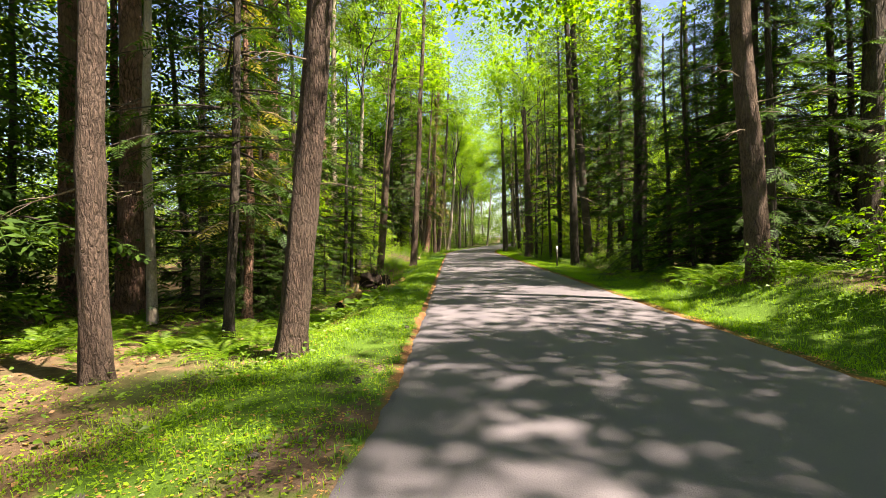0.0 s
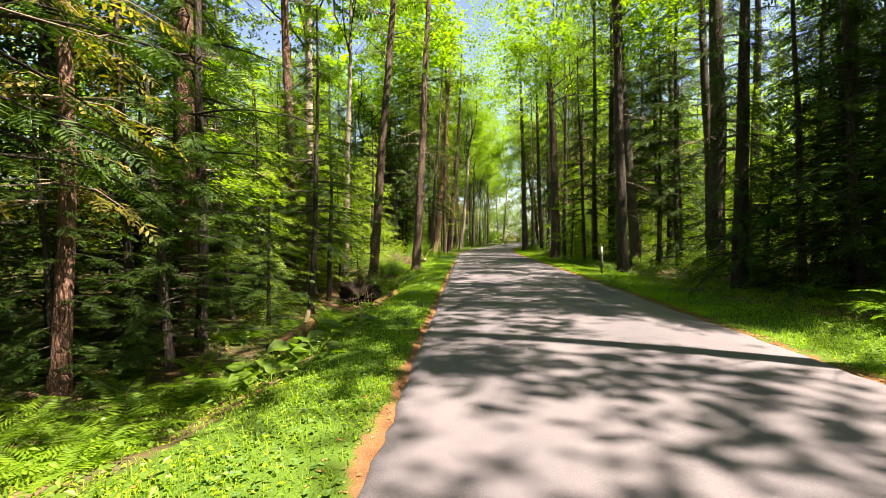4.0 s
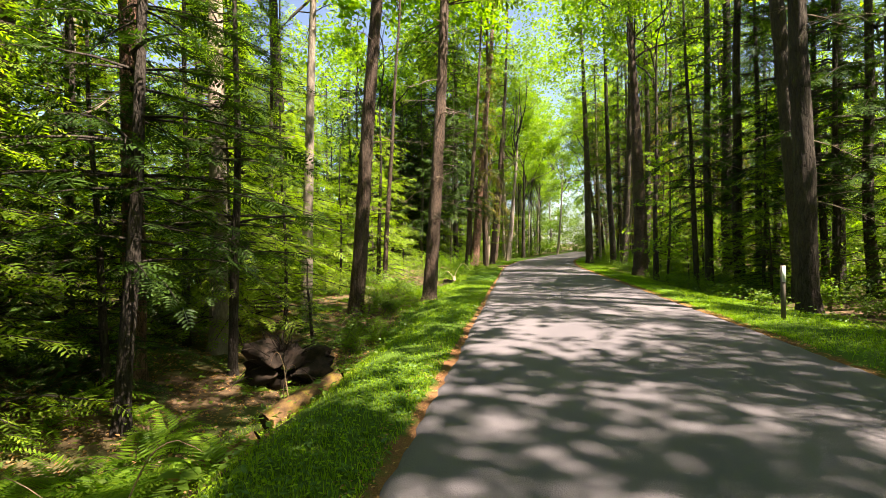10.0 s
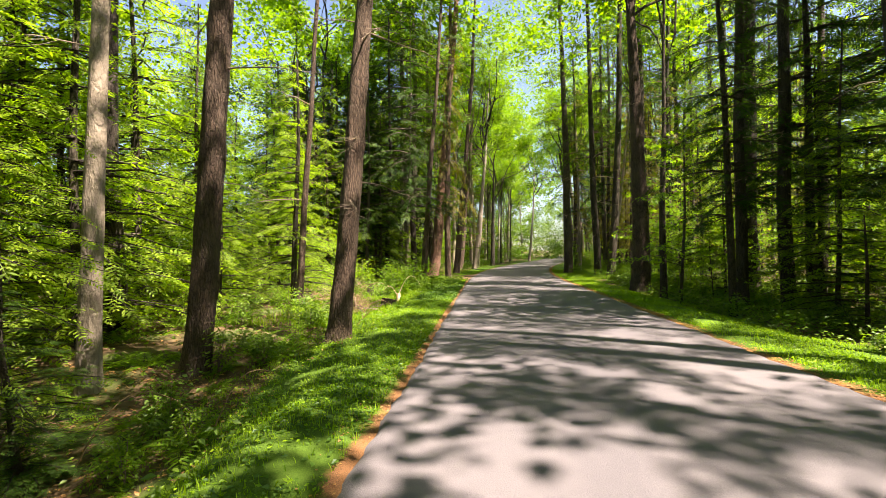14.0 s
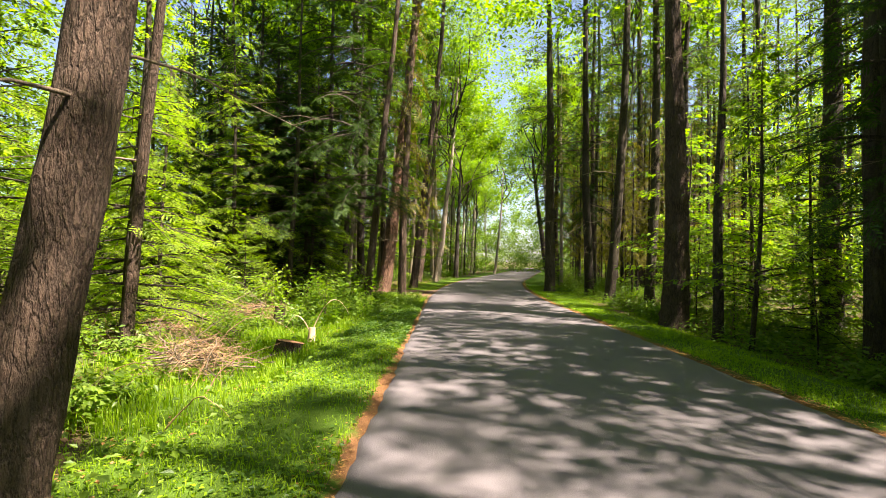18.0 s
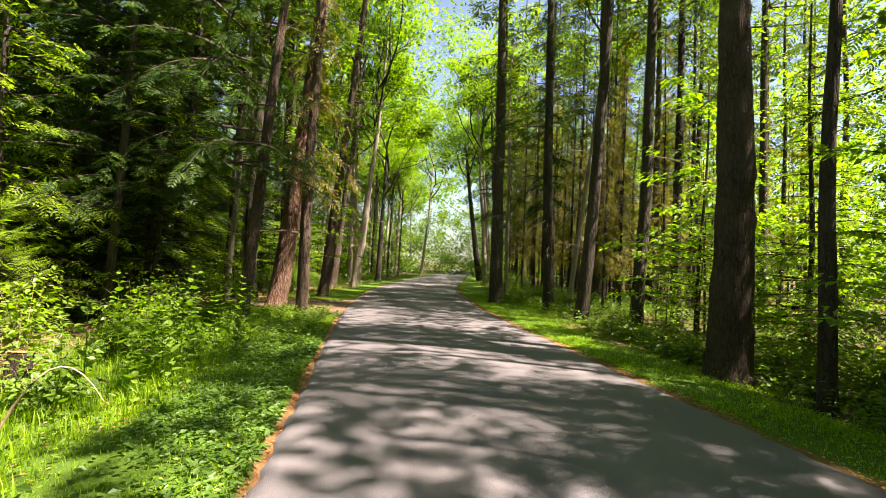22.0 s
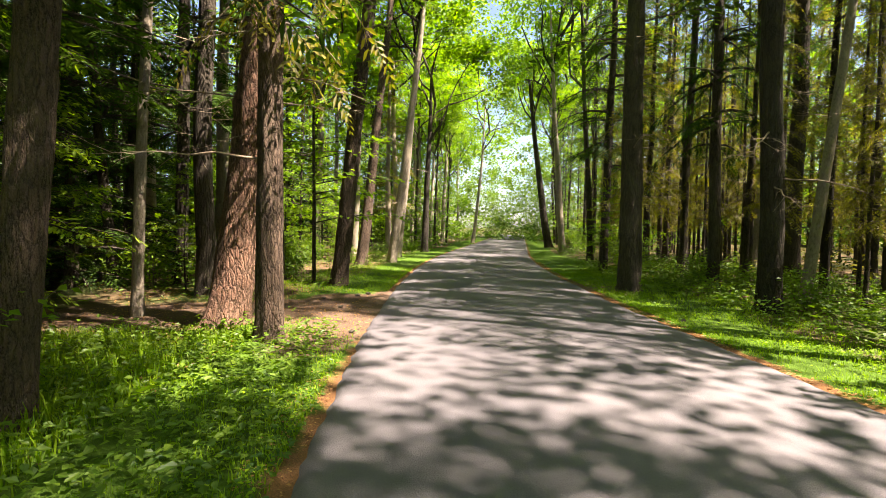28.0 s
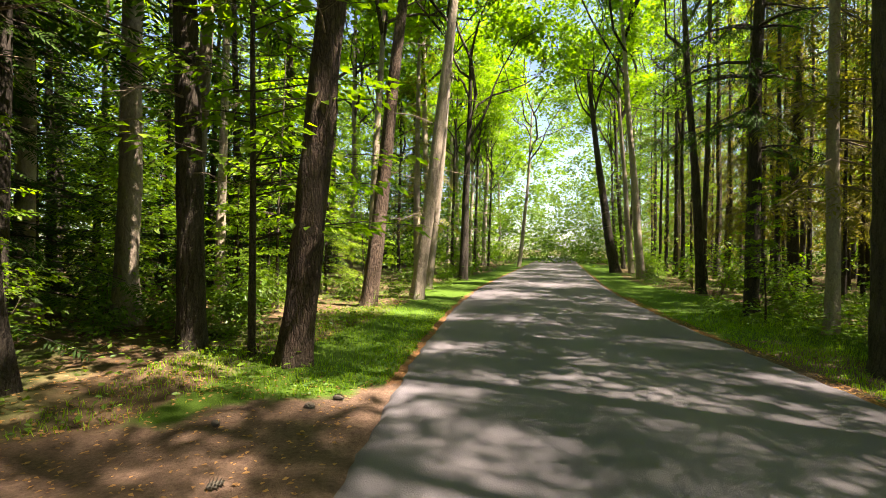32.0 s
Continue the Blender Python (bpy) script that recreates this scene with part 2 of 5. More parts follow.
def ground_z(x, y):
    x, y = np.asarray(x, float), np.asarray(y, float)
    lx = x - road_shift(y)
    left, right = EDGE_L - lx, lx - EDGE_R
    ditch = 0.12 + 0.2 * smooth(7, 11, y) + 0.25 * smooth(14, 19, y) - 0.45 * smooth(24, 29, y) - 0.1 * smooth(40, 45, y)
    bank = 0.7 * np.exp(-((y - 9) / 7) ** 2) - 0.35 * np.exp(-((y - 34) / 9) ** 2) + 0.1 * smooth(44, 50, y)
    zl = -0.02 - ditch * (1.35 * smooth(0.8, 2.6, left) - 0.5 * smooth(3.2, 5.5, left))
    zl = zl + 0.07 * smooth(0.5, 1.5, left) * (smooth(40, 43, y) * (1 - smooth(45.6, 47.2, y)) + smooth(49.8, 51.5, y) * (1 - smooth(56, 64, y)))
    zr = -0.02 + bank * smooth(0.7, 2.9, right)
    z = np.where(left > 0, zl, np.where(right > 0, zr, -0.07))
    away = np.maximum(left, right)
    z = z + ripple(x, y) * 0.035 * smooth(0.2, 3, away)
    return z + road_rise(np.minimum(y, 150)) + 0.6 * smooth(25, 120, away) * (1 + np.sin(x * 0.05) * np.cos(y * 0.04))


# ---- building meshes ----
def mesh_of(name, chunks, material, flat=False):
    """One mesh out of chunks of (points, faces with equal corner counts)."""
    vs, ls, starts, n, at = [], [], [], 0, 0
    for v, f in chunks:
        f = np.asarray(f, np.int64)
        if not len(f):
            continue
        vs.append(np.asarray(v, float))
        ls.append((f + n).ravel())
        starts.append(at + np.arange(len(f)) * f.shape[1])
        at += f.size
        n += len(v)
    v, l, s = np.concatenate(vs), np.concatenate(ls), np.concatenate(starts)
    me = bpy.data.meshes.new(name)
    me.vertices.add(len(v))
    me.vertices.foreach_set("co", v.astype(np.float32).ravel())
    me.loops.add(len(l))
    me.loops.foreach_set("vertex_index", l.astype(np.int32))
    me.polygons.add(len(s))
    me.polygons.foreach_set("loop_start", s.astype(np.int32))
    me.polygons.foreach_set("use_smooth", np.full(len(s), not flat))
    me.materials.append(material)
    me.update(calc_edges=True)
    return me


def part(name, chunks, material, parent=None, label="", flat=False):
    data = chunks if isinstance(chunks, bpy.types.Mesh) else mesh_of(name, chunks, material, flat)
    ob = new(name, data)
    ob.parent = parent
    return tagged(ob, label)


def thing(name, label, category, group="", kind="", at=None):
    ob = new(name)
    ob.empty_display_size = 0.2
    if at is not None:
        ob.matrix_world = at
    return tagged(ob, label, category, group, kind)


def tube(points, radii, sides=8, lumps=None, cap=False):
    """A tube along points; lumps(angle, k) scales its radius."""
    p = np.asarray(points, float)
    n = len(p)
    t = np.gradient(p, axis=0)
    t /= np.linalg.norm(t, axis=1, keepdims=True) + 1e-9
    ref = np.where(np.abs(t[:, 2:3]) > 0.8, [[1.0, 0, 0]], [[0, 0, 1.0]])
    u = np.cross(t, ref)
    u /= np.linalg.norm(u, axis=1, keepdims=True) + 1e-9
    w = np.cross(t, u)
    a = np.linspace(0, 2 * np.pi, sides, endpoint=False)
    r = np.asarray(radii, float)[:, None] * np.ones((1, sides))
    if lumps is not None:
        r = r * lumps(a[None, :], np.arange(n)[:, None])
    v = p[:, None] + u[:, None] * (np.cos(a) * r)[..., None] + w[:, None] * (np.sin(a) * r)[..., None]
    i = np.arange(n - 1)[:, None] * sides
    j = np.arange(sides)[None, :]
    k = (j + 1) % sides
    f = np.stack([i + j, i + k, i + sides + k, i + sides + j], -1).reshape(-1, 4)
    out = [(v.reshape(-1, 3), f)]
    if cap:
        out.append((v[-1], [list(range(sides))]))
    return out


def unit(v):
    return v / (np.linalg.norm(v, axis=-1, keepdims=True) + 1e-9)


def stamp(template, faces, pos, ahead, up, size):
    """Copies of a small template (x to the side, y ahead, z up) at many places, in one chunk."""
    y = unit(np.asarray(ahead, float))
    x = unit(np.cross(y, up))
    z = np.cross(x, y)
    t = np.asarray(template, float)
    s = np.asarray(size, float).reshape(-1, 1, 1)
    v = pos[:, None] + s * (t[None, :, 0:1] * x[:, None] + t[None, :, 1:2] * y[:, None] + t[None, :, 2:3] * z[:, None])
    f = np.asarray(faces)[None] + (np.arange(len(pos)) * len(t))[:, None, None]
    return v.reshape(-1, 3), f.reshape(-1, f.shape[-1])


def make_spray(pairs, width, reach, sag):
    """A flat twig with side shoots, 1 long: the feathery sprays of hemlock and fern."""
    v, f = [(-0.012, 0, 0), (0.012, 0, 0), (0, 1, -sag)], [(0, 1, 2)]
    for i in range(pairs):
        u = 0.1 + 0.84 * i / pairs
        ln = reach * (1.05 - 0.75 * u) * (0.75 if i % 2 else 1.0)
        for side in (-1, 1):
            k = len(v)
            uu = u + (0.03 if side > 0 else 0)
            v += [(0, uu, -sag * uu * uu), (side * ln * 0.55, uu + 0.28 * ln + width, -sag * uu * uu - 0.05 * ln),
                  (side * ln, uu + 0.62 * ln, -sag * uu * uu - 0.16 * ln), (side * ln * 0.6, uu + 0.3 * ln - width, -sag * uu * uu - 0.06 * ln)]
            f += [(k, k + 1, k + 2), (k, k + 2, k + 3)]
    return np.array(v), np.array(f)


SPRAY = make_spray(6, 0.055, 0.38, 0.12)
SPRAY_FAR = make_spray(4, 0.066, 0.42, 0.15)
PINNAE = make_spray(15, 0.022, 0.3, 0.1)
LEAF = (np.array([(0, 0, 0), (0.3, 0.4, 0.06), (0, 1, -0.08), (-0.3, 0.4, 0.06)]), np.array([(0, 1, 2), (0, 2, 3)]))
LEAF5 = (np.array([(0, 0, 0), (0.2, 0.12, 0.02), (0.34, 0.45, 0.06), (0.17, 0.78, 0.02), (0, 1, -0.1), (-0.17, 0.78, 0.02), (-0.34, 0.45, 0.06), (-0.2, 0.12, 0.02), (0, 0.5, -0.02)]),
         np.array([(8, 0, 1), (8, 1, 2), (8, 2, 3), (8, 3, 4), (8, 4, 5), (8, 5, 6), (8, 6, 7), (8, 7, 0)]))
RNG = np.random.default_rng(7)


# ---- ground and road ----
def sheet(name, xs, ys, height, material):
    gx, gy = np.meshgrid(xs, ys)
    v = np.stack([gx, gy, height(gx, gy)], -1).reshape(-1, 3)
    w = len(xs)
    i = np.arange(len(ys) - 1)[:, None] * w + np.arange(w - 1)[None]
    f = np.stack([i, i + 1, i + w + 1, i + w], -1).reshape(-1, 4)
    return mesh_of(name, [(v, f)], material), v


def steps(*pieces):
    return np.unique(np.concatenate([np.arange(a, b, s) for a, b, s in pieces]))


_gx = steps((-2500, -300, 400), (-300, -40, 20), (-40, -8, 1.2), (-8, 9, 0.2), (9, 18, 0.4), (18, 45, 1.4), (45, 300, 20), (300, 2501, 400))
_gy = steps((-2500, -200, 400), (-200, -30, 20), (-30, -4, 2), (-4, 62, 0.28), (62, 90, 0.6), (90, 130, 3), (130, 300, 20), (300, 2501, 400))
_me, _v = sheet("ground", _gx, _gy, ground_z, FLOOR)
ground = tagged(new("ground", _me), "forest floor of brown leaf mould with mown grass verges", "ground", kind="structure")
_lx = _v[:, 0] - road_shift(_v[:, 1])
_left, _right = EDGE_L - _lx, _lx - EDGE_R
_out = np.maximum(_left, _right)
# a bare earth track leaves the road on the left near y = 50; a worn lay-by lies at the start
_track = np.exp(-((_v[:, 1] - (50.1 - 0.38 * np.clip(_left, 0, 3.5))) / (1.15 + 0.85 * np.exp(-np.maximum(_left, 0) / 1.1))) ** 4) * (_left > -0.3) * (_left < 5.5)
_layby = np.exp(-(((_v[:, 0] + 2.4) / 2.6) ** 4 + ((_v[:, 1] - 1.3) / 2.6) ** 4)) + np.exp(-(((_lx + 0.55) / 0.6) ** 4 + ((_v[:, 1] - 5.0) / 2.6) ** 4))
_pull = np.exp(-(((_lx - 5.3) / 0.9) ** 4 + ((_v[:, 1] - 53.0) / 2.0) ** 4)) * 0.8
_bare = np.exp(-(((_lx + 0.75) / 0.75) ** 4 + ((_v[:, 1] - 47.3) / 1.5) ** 4)) * 0.75
_dirt = np.clip(_track * 0.95 + _bare * (_left > -0.2) + 0.5 * _layby * (_left > -0.2) + _pull * (_right > -0.2), 0, 1)
_wide = np.where(_left > 0, 1.9 + 0.5 * np.sin(_v[:, 1] * 0.3) + 2.4 * smooth(29, 34, _v[:, 1]) * (1 - smooth(44, 47, _v[:, 1])), 2.2 + 0.6 * np.sin(_v[:, 1] * 0.23 + 1))
_grass = (1 - smooth(0.75, 1.15, _out / _wide)) * (_out > -0.2)
_litter = np.exp(-(np.maximum(_out - 0.02, 0) / 0.1) ** 2) * (_out > -0.3)
for _n, _a in (("grass", _grass), ("litter", _litter), ("dirt", _dirt)):
    _me.attributes.new(_n, "FLOAT", "POINT").data.foreach_set("value", _a.astype(np.float32))

_ry = steps((-40, -4, 2), (-4, 70, 0.12), (70, 140, 1.0))
_u = np.array([0, 0.012, 0.03, 0.12, 0.25, 0.4, 0.5, 0.6, 0.75, 0.88, 0.97, 0.988, 1])
_gu, _gyy = np.meshgrid(_u, _ry)
_rag = 0.016 * np.sin(_gyy * 1.1) + 0.014 * np.sin(_gyy * 4.3 + 1) + 0.012 * np.sin(_gyy * 11.7 + 2) + RNG.normal(0, 0.009, _gyy.shape)
_flare = -0.22 * (1 - smooth(2.0, 6.0, _gyy)) * (1 - _gu)
_rx = EDGE_L + (EDGE_R - EDGE_L) * _gu + _flare + np.where(_gu < 0.5, -1, 1) * _rag * (np.abs(_gu - 0.5) > 0.4) + road_shift(_gyy)
_rz = road_rise(_gyy) + 0.035 * (1 - (2 * _gu - 1) ** 2) - 0.05 * ((_gu < 0.005) | (_gu > 0.995))
_v = np.stack([_rx, _gyy, _rz], -1).reshape(-1, 3)
_i = np.arange(len(_ry) - 1)[:, None] * len(_u) + np.arange(len(_u) - 1)[None]
road = tagged(part("road", [(_v, np.stack([_i, _i + 1, _i + len(_u) + 1, _i + len(_u)], -1).reshape(-1, 4))], ASPHALT),
              "narrow grey asphalt road with worn ragged edges", "road", kind="structure")


# ---- tree kit ----
def trunk_path(height, lean, wander, seed, n):
    r = np.random.default_rng(seed)
    z = np.linspace(0, 1, n) ** 1.15 * height
    ph = r.uniform(0, 6.28, 4)
    sway = wander * np.stack([np.sin(z * 0.35 + ph[0]) - np.sin(ph[0]) + 0.3 * (np.sin(z * 1.1 + ph[1]) - np.sin(ph[1])),
                              np.sin(z * 0.31 + ph[2]) - np.sin(ph[2]) + 0.3 * (np.sin(z * 1.2 + ph[3]) - np.sin(ph[3]))], 1)
    bend = 1 - 0.25 * z / height
    return np.stack([lean[0] * z * bend + sway[:, 0], lean[1] * z * bend + sway[:, 1], z - 0.25], 1)


def trunk_chunks(path, d, height, seed, sides=12, flare=0.55):
    """A tapered trunk with root flare, ridges and lumps; its girth d is taken at chest height."""
    r = np.random.default_rng(seed)
    z = path[:, 2] + 0.25
    rad = 0.5 * d * (1.04 - 0.78 * z / height) * (1 + flare * np.exp(-z / 0.22))
    ph = r.uniform(0, 6.28, 6)
    zz = z[:, None]
    knots = [(r.uniform(0, 6.28), r.uniform(0.3, 7), r.uniform(0.08, 0.2)) for _ in range(26)]

    def lumps(a, k):
        roots = 0.32 * np.exp(-zz / 0.25) * np.cos(a * 5 + ph[0])
        body = 0.04 * np.sin(a * 3 + zz * 1.3 + ph[1]) + 0.03 * np.sin(a * 7 + zz * 3.7 + ph[2]) + 0.022 * np.sin(a * 2 - zz * 6.0 + ph[3])
        if sides > 30:
            body = body + sum(q * np.exp(-((np.angle(np.exp(1j * (a - u))) / 0.32) ** 2 + ((zz - v) / 0.07) ** 2)) for u, v, q in knots)
            body = body + r.normal(0, 0.013, (len(zz), sides))
        return 1 + roots + body

    return tube(path, rad, sides, lumps), rad


def conifer_crown(seed, base, top, reach, rows, per_row, size, spray, sag=0.28, hollow=0.22):
    """Whorls of drooping boughs carrying flat sprays: the boughs' wood and the needles."""
    r = np.random.default_rng(seed)
    wood, pos, ahead, ups, sizes = [], [], [], [], []
    for i in range(rows):
        u = (i + r.uniform(-0.4, 0.4)) / rows
        z0 = base + (top - base) * np.clip(u, 0, 1)
        for j in range(per_row):
            if r.random() < 0.12:
                continue
            az = r.uniform(0, 6.283)
            ln = reach * (1.02 - u) ** 0.75 * r.uniform(0.55, 1.1) * (0.75 + 0.6 * min(u * 5, 0.42))
            d = np.array([math.cos(az), math.sin(az), 0])
            s = np.linspace(0, 1, 5 if spray is SPRAY else 3)
            lift = r.uniform(-0.05, 0.25)
            p = np.array([0, 0, z0]) + d * (s * ln)[:, None] + np.array([0, 0, 1]) * (lift * s * ln - sag * ln * s ** 2)[:, None]
            p[:, :2] += r.normal(0, 0.05 * ln, 2) * (s ** 2)[:, None]
            wood += tube(p, 0.004 + 0.012 * ln * (1 - s) ** 1.2 + 0.001, 3)
            m = max(3, int(ln / (size * 0.34)))
            ss = np.linspace(hollow, 1, m)
            pp = np.stack([np.interp(ss, s, p[:, k]) for k in range(3)], 1) + r.normal(0, 0.03, (m, 3))
            side = np.where(np.arange(m) % 2, 1, -1) * r.uniform(0.5, 1.15, m) * (1 - 0.75 * (np.arange(m) == m - 1))
            a = az + side
            sl = lift - 2 * sag * ss - r.uniform(0.0, 0.35, m)
            pos.append(pp)
            ahead.append(np.stack([np.cos(a), np.sin(a), sl], 1))
            ups.append(np.stack([r.normal(0, 0.3, m), r.normal(0, 0.3, m), np.ones(m)], 1))
            sizes.append(size * r.uniform(0.65, 1.25, m) * (1.1 - 0.35 * ss))
    return wood, [stamp(spray[0], spray[1], np.concatenate(pos), np.concatenate(ahead), np.concatenate(ups), np.concatenate(sizes))]


def leaf_cloud(r, centres, radii, count, size, flat=0.55, leaf=LEAF):
    n = len(centres) * count
    c = np.repeat(np.asarray(centres), count, 0)
    q = unit(r.normal(0, 1, (n, 3))) * (r.random((n, 1)) ** 0.45)
    q *= np.repeat(np.asarray(radii), count)[:, None] * np.array([1, 1, flat])
    a = r.uniform(0, 6.283, n)
    ahead = np.stack([np.cos(a), np.sin(a), r.normal(-0.25, 0.4, n)], 1)
    up = np.stack([r.normal(0, 0.45, n), r.normal(0, 0.45, n), np.ones(n)], 1)
    return stamp(leaf[0], leaf[1], c + q, ahead, up, size * r.uniform(0.6, 1.3, n))


def broad_crown(seed, spread, height, limbs, clumps, count, size, rise=0.9):
    """Limbs that fork twice, each twig end with a loose cloud of leaves."""
    r = np.random.default_rng(seed)
    wood, ends, rads = [], [], []

    def bough(p0, d, ln, rad, level):
        s = np.linspace(0, 1, 6)
        p = p0 + d * (s * ln)[:, None] + r.normal(0, 0.15 * ln, 3) * (s ** 2)[:, None] + r.normal(0, 0.05 * ln, 3) * np.sin(s * 6.28)[:, None] + np.array([0, 0, 0.1 * ln]) * (s ** 2)[:, None]
        wood.extend(tube(p, rad * (1 - 0.6 * s), 6 if level == 0 else 4))
        if level == 2:
            for q in (p[-1], p[3] + r.normal(0, 0.3, 3)):
                ends.append(q)
                rads.append(r.uniform(0.6, 1.15) * spread * 0.2)
            return
        for _ in range(3 if level == 0 else clumps):
            t = r.uniform(0.45, 1.0)
            q = np.array([np.interp(t, s, p[:, k]) for k in range(3)])
            dd = unit(d + r.normal(0, 0.55, 3) + np.array([0, 0, 0.1]))
            bough(q, dd, ln * r.uniform(0.45, 0.7), rad * 0.5 * (1.1 - 0.5 * t), level + 1)

    for i in range(limbs):
        az = 6.283 * i / limbs + r.uniform(-0.5, 0.5)
        d = unit(np.array([math.cos(az), math.sin(az), rise * r.uniform(0.35, 1.5)]))
        bough(np.array([0, 0, height * (0.1 * i - 0.05)]), d, height * r.uniform(0.38, 0.6) * (1 - 0.08 * i), 0.065, 0)
    bough(np.zeros(3), unit(np.array([r.normal(0, 0.12), r.normal(0, 0.12), 1.0])), height * 0.7, 0.085, 0)
    return wood, [leaf_cloud(r, ends, rads, count, size)]


def layered_sapling(seed, height, reach, boughs, per, size):
    """A young broad-leaved tree: a thin stem, level sprays of leaves in tiers."""
    r = np.random.default_rng(seed)
    wood, pos, ahead, ups = [], [], [], []
    for i in range(boughs):
        u = r.random() ** 0.8
        z0 = height * (0.14 + 0.84 * u)
        az, ln = r.uniform(0, 6.283), reach * (1.05 - 0.75 * u) * r.uniform(0.6, 1.1)
        s = np.linspace(0, 1, 4)
        d = np.array([math.cos(az), math.sin(az), 0])
        p = np.array([0, 0, z0]) + d * (s * ln)[:, None] + np.array([0, 0, 1]) * (0.3 * s * ln - 0.22 * ln * s * s)[:, None]
        wood += tube(p, 0.002 + 0.006 * ln * (1 - s), 3)
        m = per
        ss = r.uniform(0.2, 1, m)
        pp = np.stack([np.interp(ss, s, p[:, k]) for k in range(3)], 1)
        sd = np.where(r.random(m) < 0.5, 1, -1) * r.uniform(0.3, 1.3, m)
        off = r.uniform(0, 0.32, m) * ln * (1.1 - 0.6 * ss)
        pp = pp + np.stack([np.cos(az + sd * 1.1) * off, np.sin(az + sd * 1.1) * off, r.normal(0, 0.03, m)], 1)
        pos.append(pp)
        ahead.append(np.stack([np.cos(az + sd), np.sin(az + sd), r.normal(-0.3, 0.2, m)], 1))
        ups.append(np.stack([r.normal(0, 0.25, m), r.normal(0, 0.25, m), np.ones(m)], 1))
    n = boughs * per
    return wood, [stamp(LEAF[0], LEAF[1], np.concatenate(pos), np.concatenate(ahead), np.concatenate(ups), size * r.uniform(0.6, 1.25, n))]


def dead_twigs(seed, low, high, count, reach):
    r = np.random.default_rng(seed)
    out = []
    for _ in range(count):
        z0, az, ln = r.uniform(low, high), r.uniform(0, 6.283), reach * r.uniform(0.3, 1.0)
        s = np.linspace(0, 1, 4)
        d = np.array([math.cos(az), math.sin(az), r.uniform(-0.35, 0.15)])
        p = np.array([0, 0, z0]) + d * (s * ln)[:, None] + r.normal(0, 0.06 * ln, 3) * (s ** 2)[:, None]
        out += tube(p, 0.003 + 0.009 * ln * (1 - s), 3)
        for _ in range(3):
            t = r.uniform(0.35, 0.9)
            q = np.array([np.interp(t, s, p[:, k]) for k in range(3)])
            dd = d + r.normal(0, 0.5, 3)
            out += tube(np.array([q, q + dd * ln * 0.22, q + dd * ln * 0.4 + r.normal(0, 0.04, 3)]), [0.004, 0.003, 0.001], 3)
    return out


def dead_branch(seed, reach):
    """One dead bough along x, with a few bare side twigs."""
    r = np.random.default_rng(seed)
    s = np.linspace(0, 1, 7)
    p = np.stack([s * reach, np.zeros(7), -0.16 * reach * s ** 2], 1) + np.cumsum(r.normal(0, 0.022, (7, 3)), 0)
    p[0] = 0
    out = tube(p, 0.003 + 0.014 * (1 - s) ** 1.3, 5)
    for _ in range(9):
        t = r.uniform(0.2, 0.95)
        q = np.array([np.interp(t, s, p[:, k]) for k in range(3)])
        d = np.array([r.uniform(0.3, 1), r.choice([-1, 1]) * r.uniform(0.4, 1), r.normal(-0.15, 0.3)]) * r.uniform(0.15, 0.45)
        out += tube(np.array([q, q + d * 0.5 + r.normal(0, 0.02, 3), q + d]), [0.005, 0.0035, 0.0012], 3)
    return out


def pair(name, chunks, wood_mat, leaf_mat):
    return mesh_of(name + "_boughs", chunks[0], wood_mat), mesh_of(name + "_needles", chunks[1], leaf_mat, True)


CROWNS = {
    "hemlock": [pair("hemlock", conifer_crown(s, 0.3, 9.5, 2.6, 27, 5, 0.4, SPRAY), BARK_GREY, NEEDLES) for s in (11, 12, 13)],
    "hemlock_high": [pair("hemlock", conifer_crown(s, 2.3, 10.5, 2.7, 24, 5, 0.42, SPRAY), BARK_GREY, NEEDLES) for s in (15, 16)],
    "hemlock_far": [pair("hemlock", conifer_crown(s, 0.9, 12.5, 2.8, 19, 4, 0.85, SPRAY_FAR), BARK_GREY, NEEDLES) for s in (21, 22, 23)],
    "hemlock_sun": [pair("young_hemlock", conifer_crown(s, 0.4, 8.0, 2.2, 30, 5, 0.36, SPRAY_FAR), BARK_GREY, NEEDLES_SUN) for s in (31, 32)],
    "rusty": [pair("spruce", conifer_crown(s, 2.5, 13.0, 1.8, 22, 4, 0.55, SPRAY_FAR, 0.5), TWIG, NEEDLES_RUSTY) for s in (41, 42)],
    "pine_top": [pair("pine", conifer_crown(s, 0.0, 13.0, 3.0, 15, 4, 1.2, SPRAY_FAR, 0.12, 0.4), BARK_PINE, NEEDLES_PINE) for s in (51, 52, 53)],
    "broad": [pair("broadleaf", broad_crown(s, 5.0, 9.5, 5, 3, 48, 0.235, 1.1), BARK_GREY, LEAVES) for s in (61, 62, 63)],
    "broad_far": [pair("broadleaf", broad_crown(s, 5.0, 9.5, 4, 2, 44, 0.34, 1.3), BARK_GREY, LEAVES) for s in (64, 65)],
    "sapling": [pair("sapling", layered_sapling(s, 5.0, 1.7, 60, 34, 0.12), BARK_GREY, LEAVES) for s in (71, 72, 73)],
}
DEAD = [mesh_of("dead_branches", dead_twigs(s, 2.2, 9.0, 18, 1.6), TWIG) for s in (81, 82, 83)]
DEAD_ONE = [mesh_of("dead_branch", dead_branch(s, 1.5), TWIG) for s in range(84, 89)]
BARKS = {"pine": BARK_PINE, "red": BARK_RED, "grey": BARK_GREY, "pale": BARK_PALE}
TREES = []


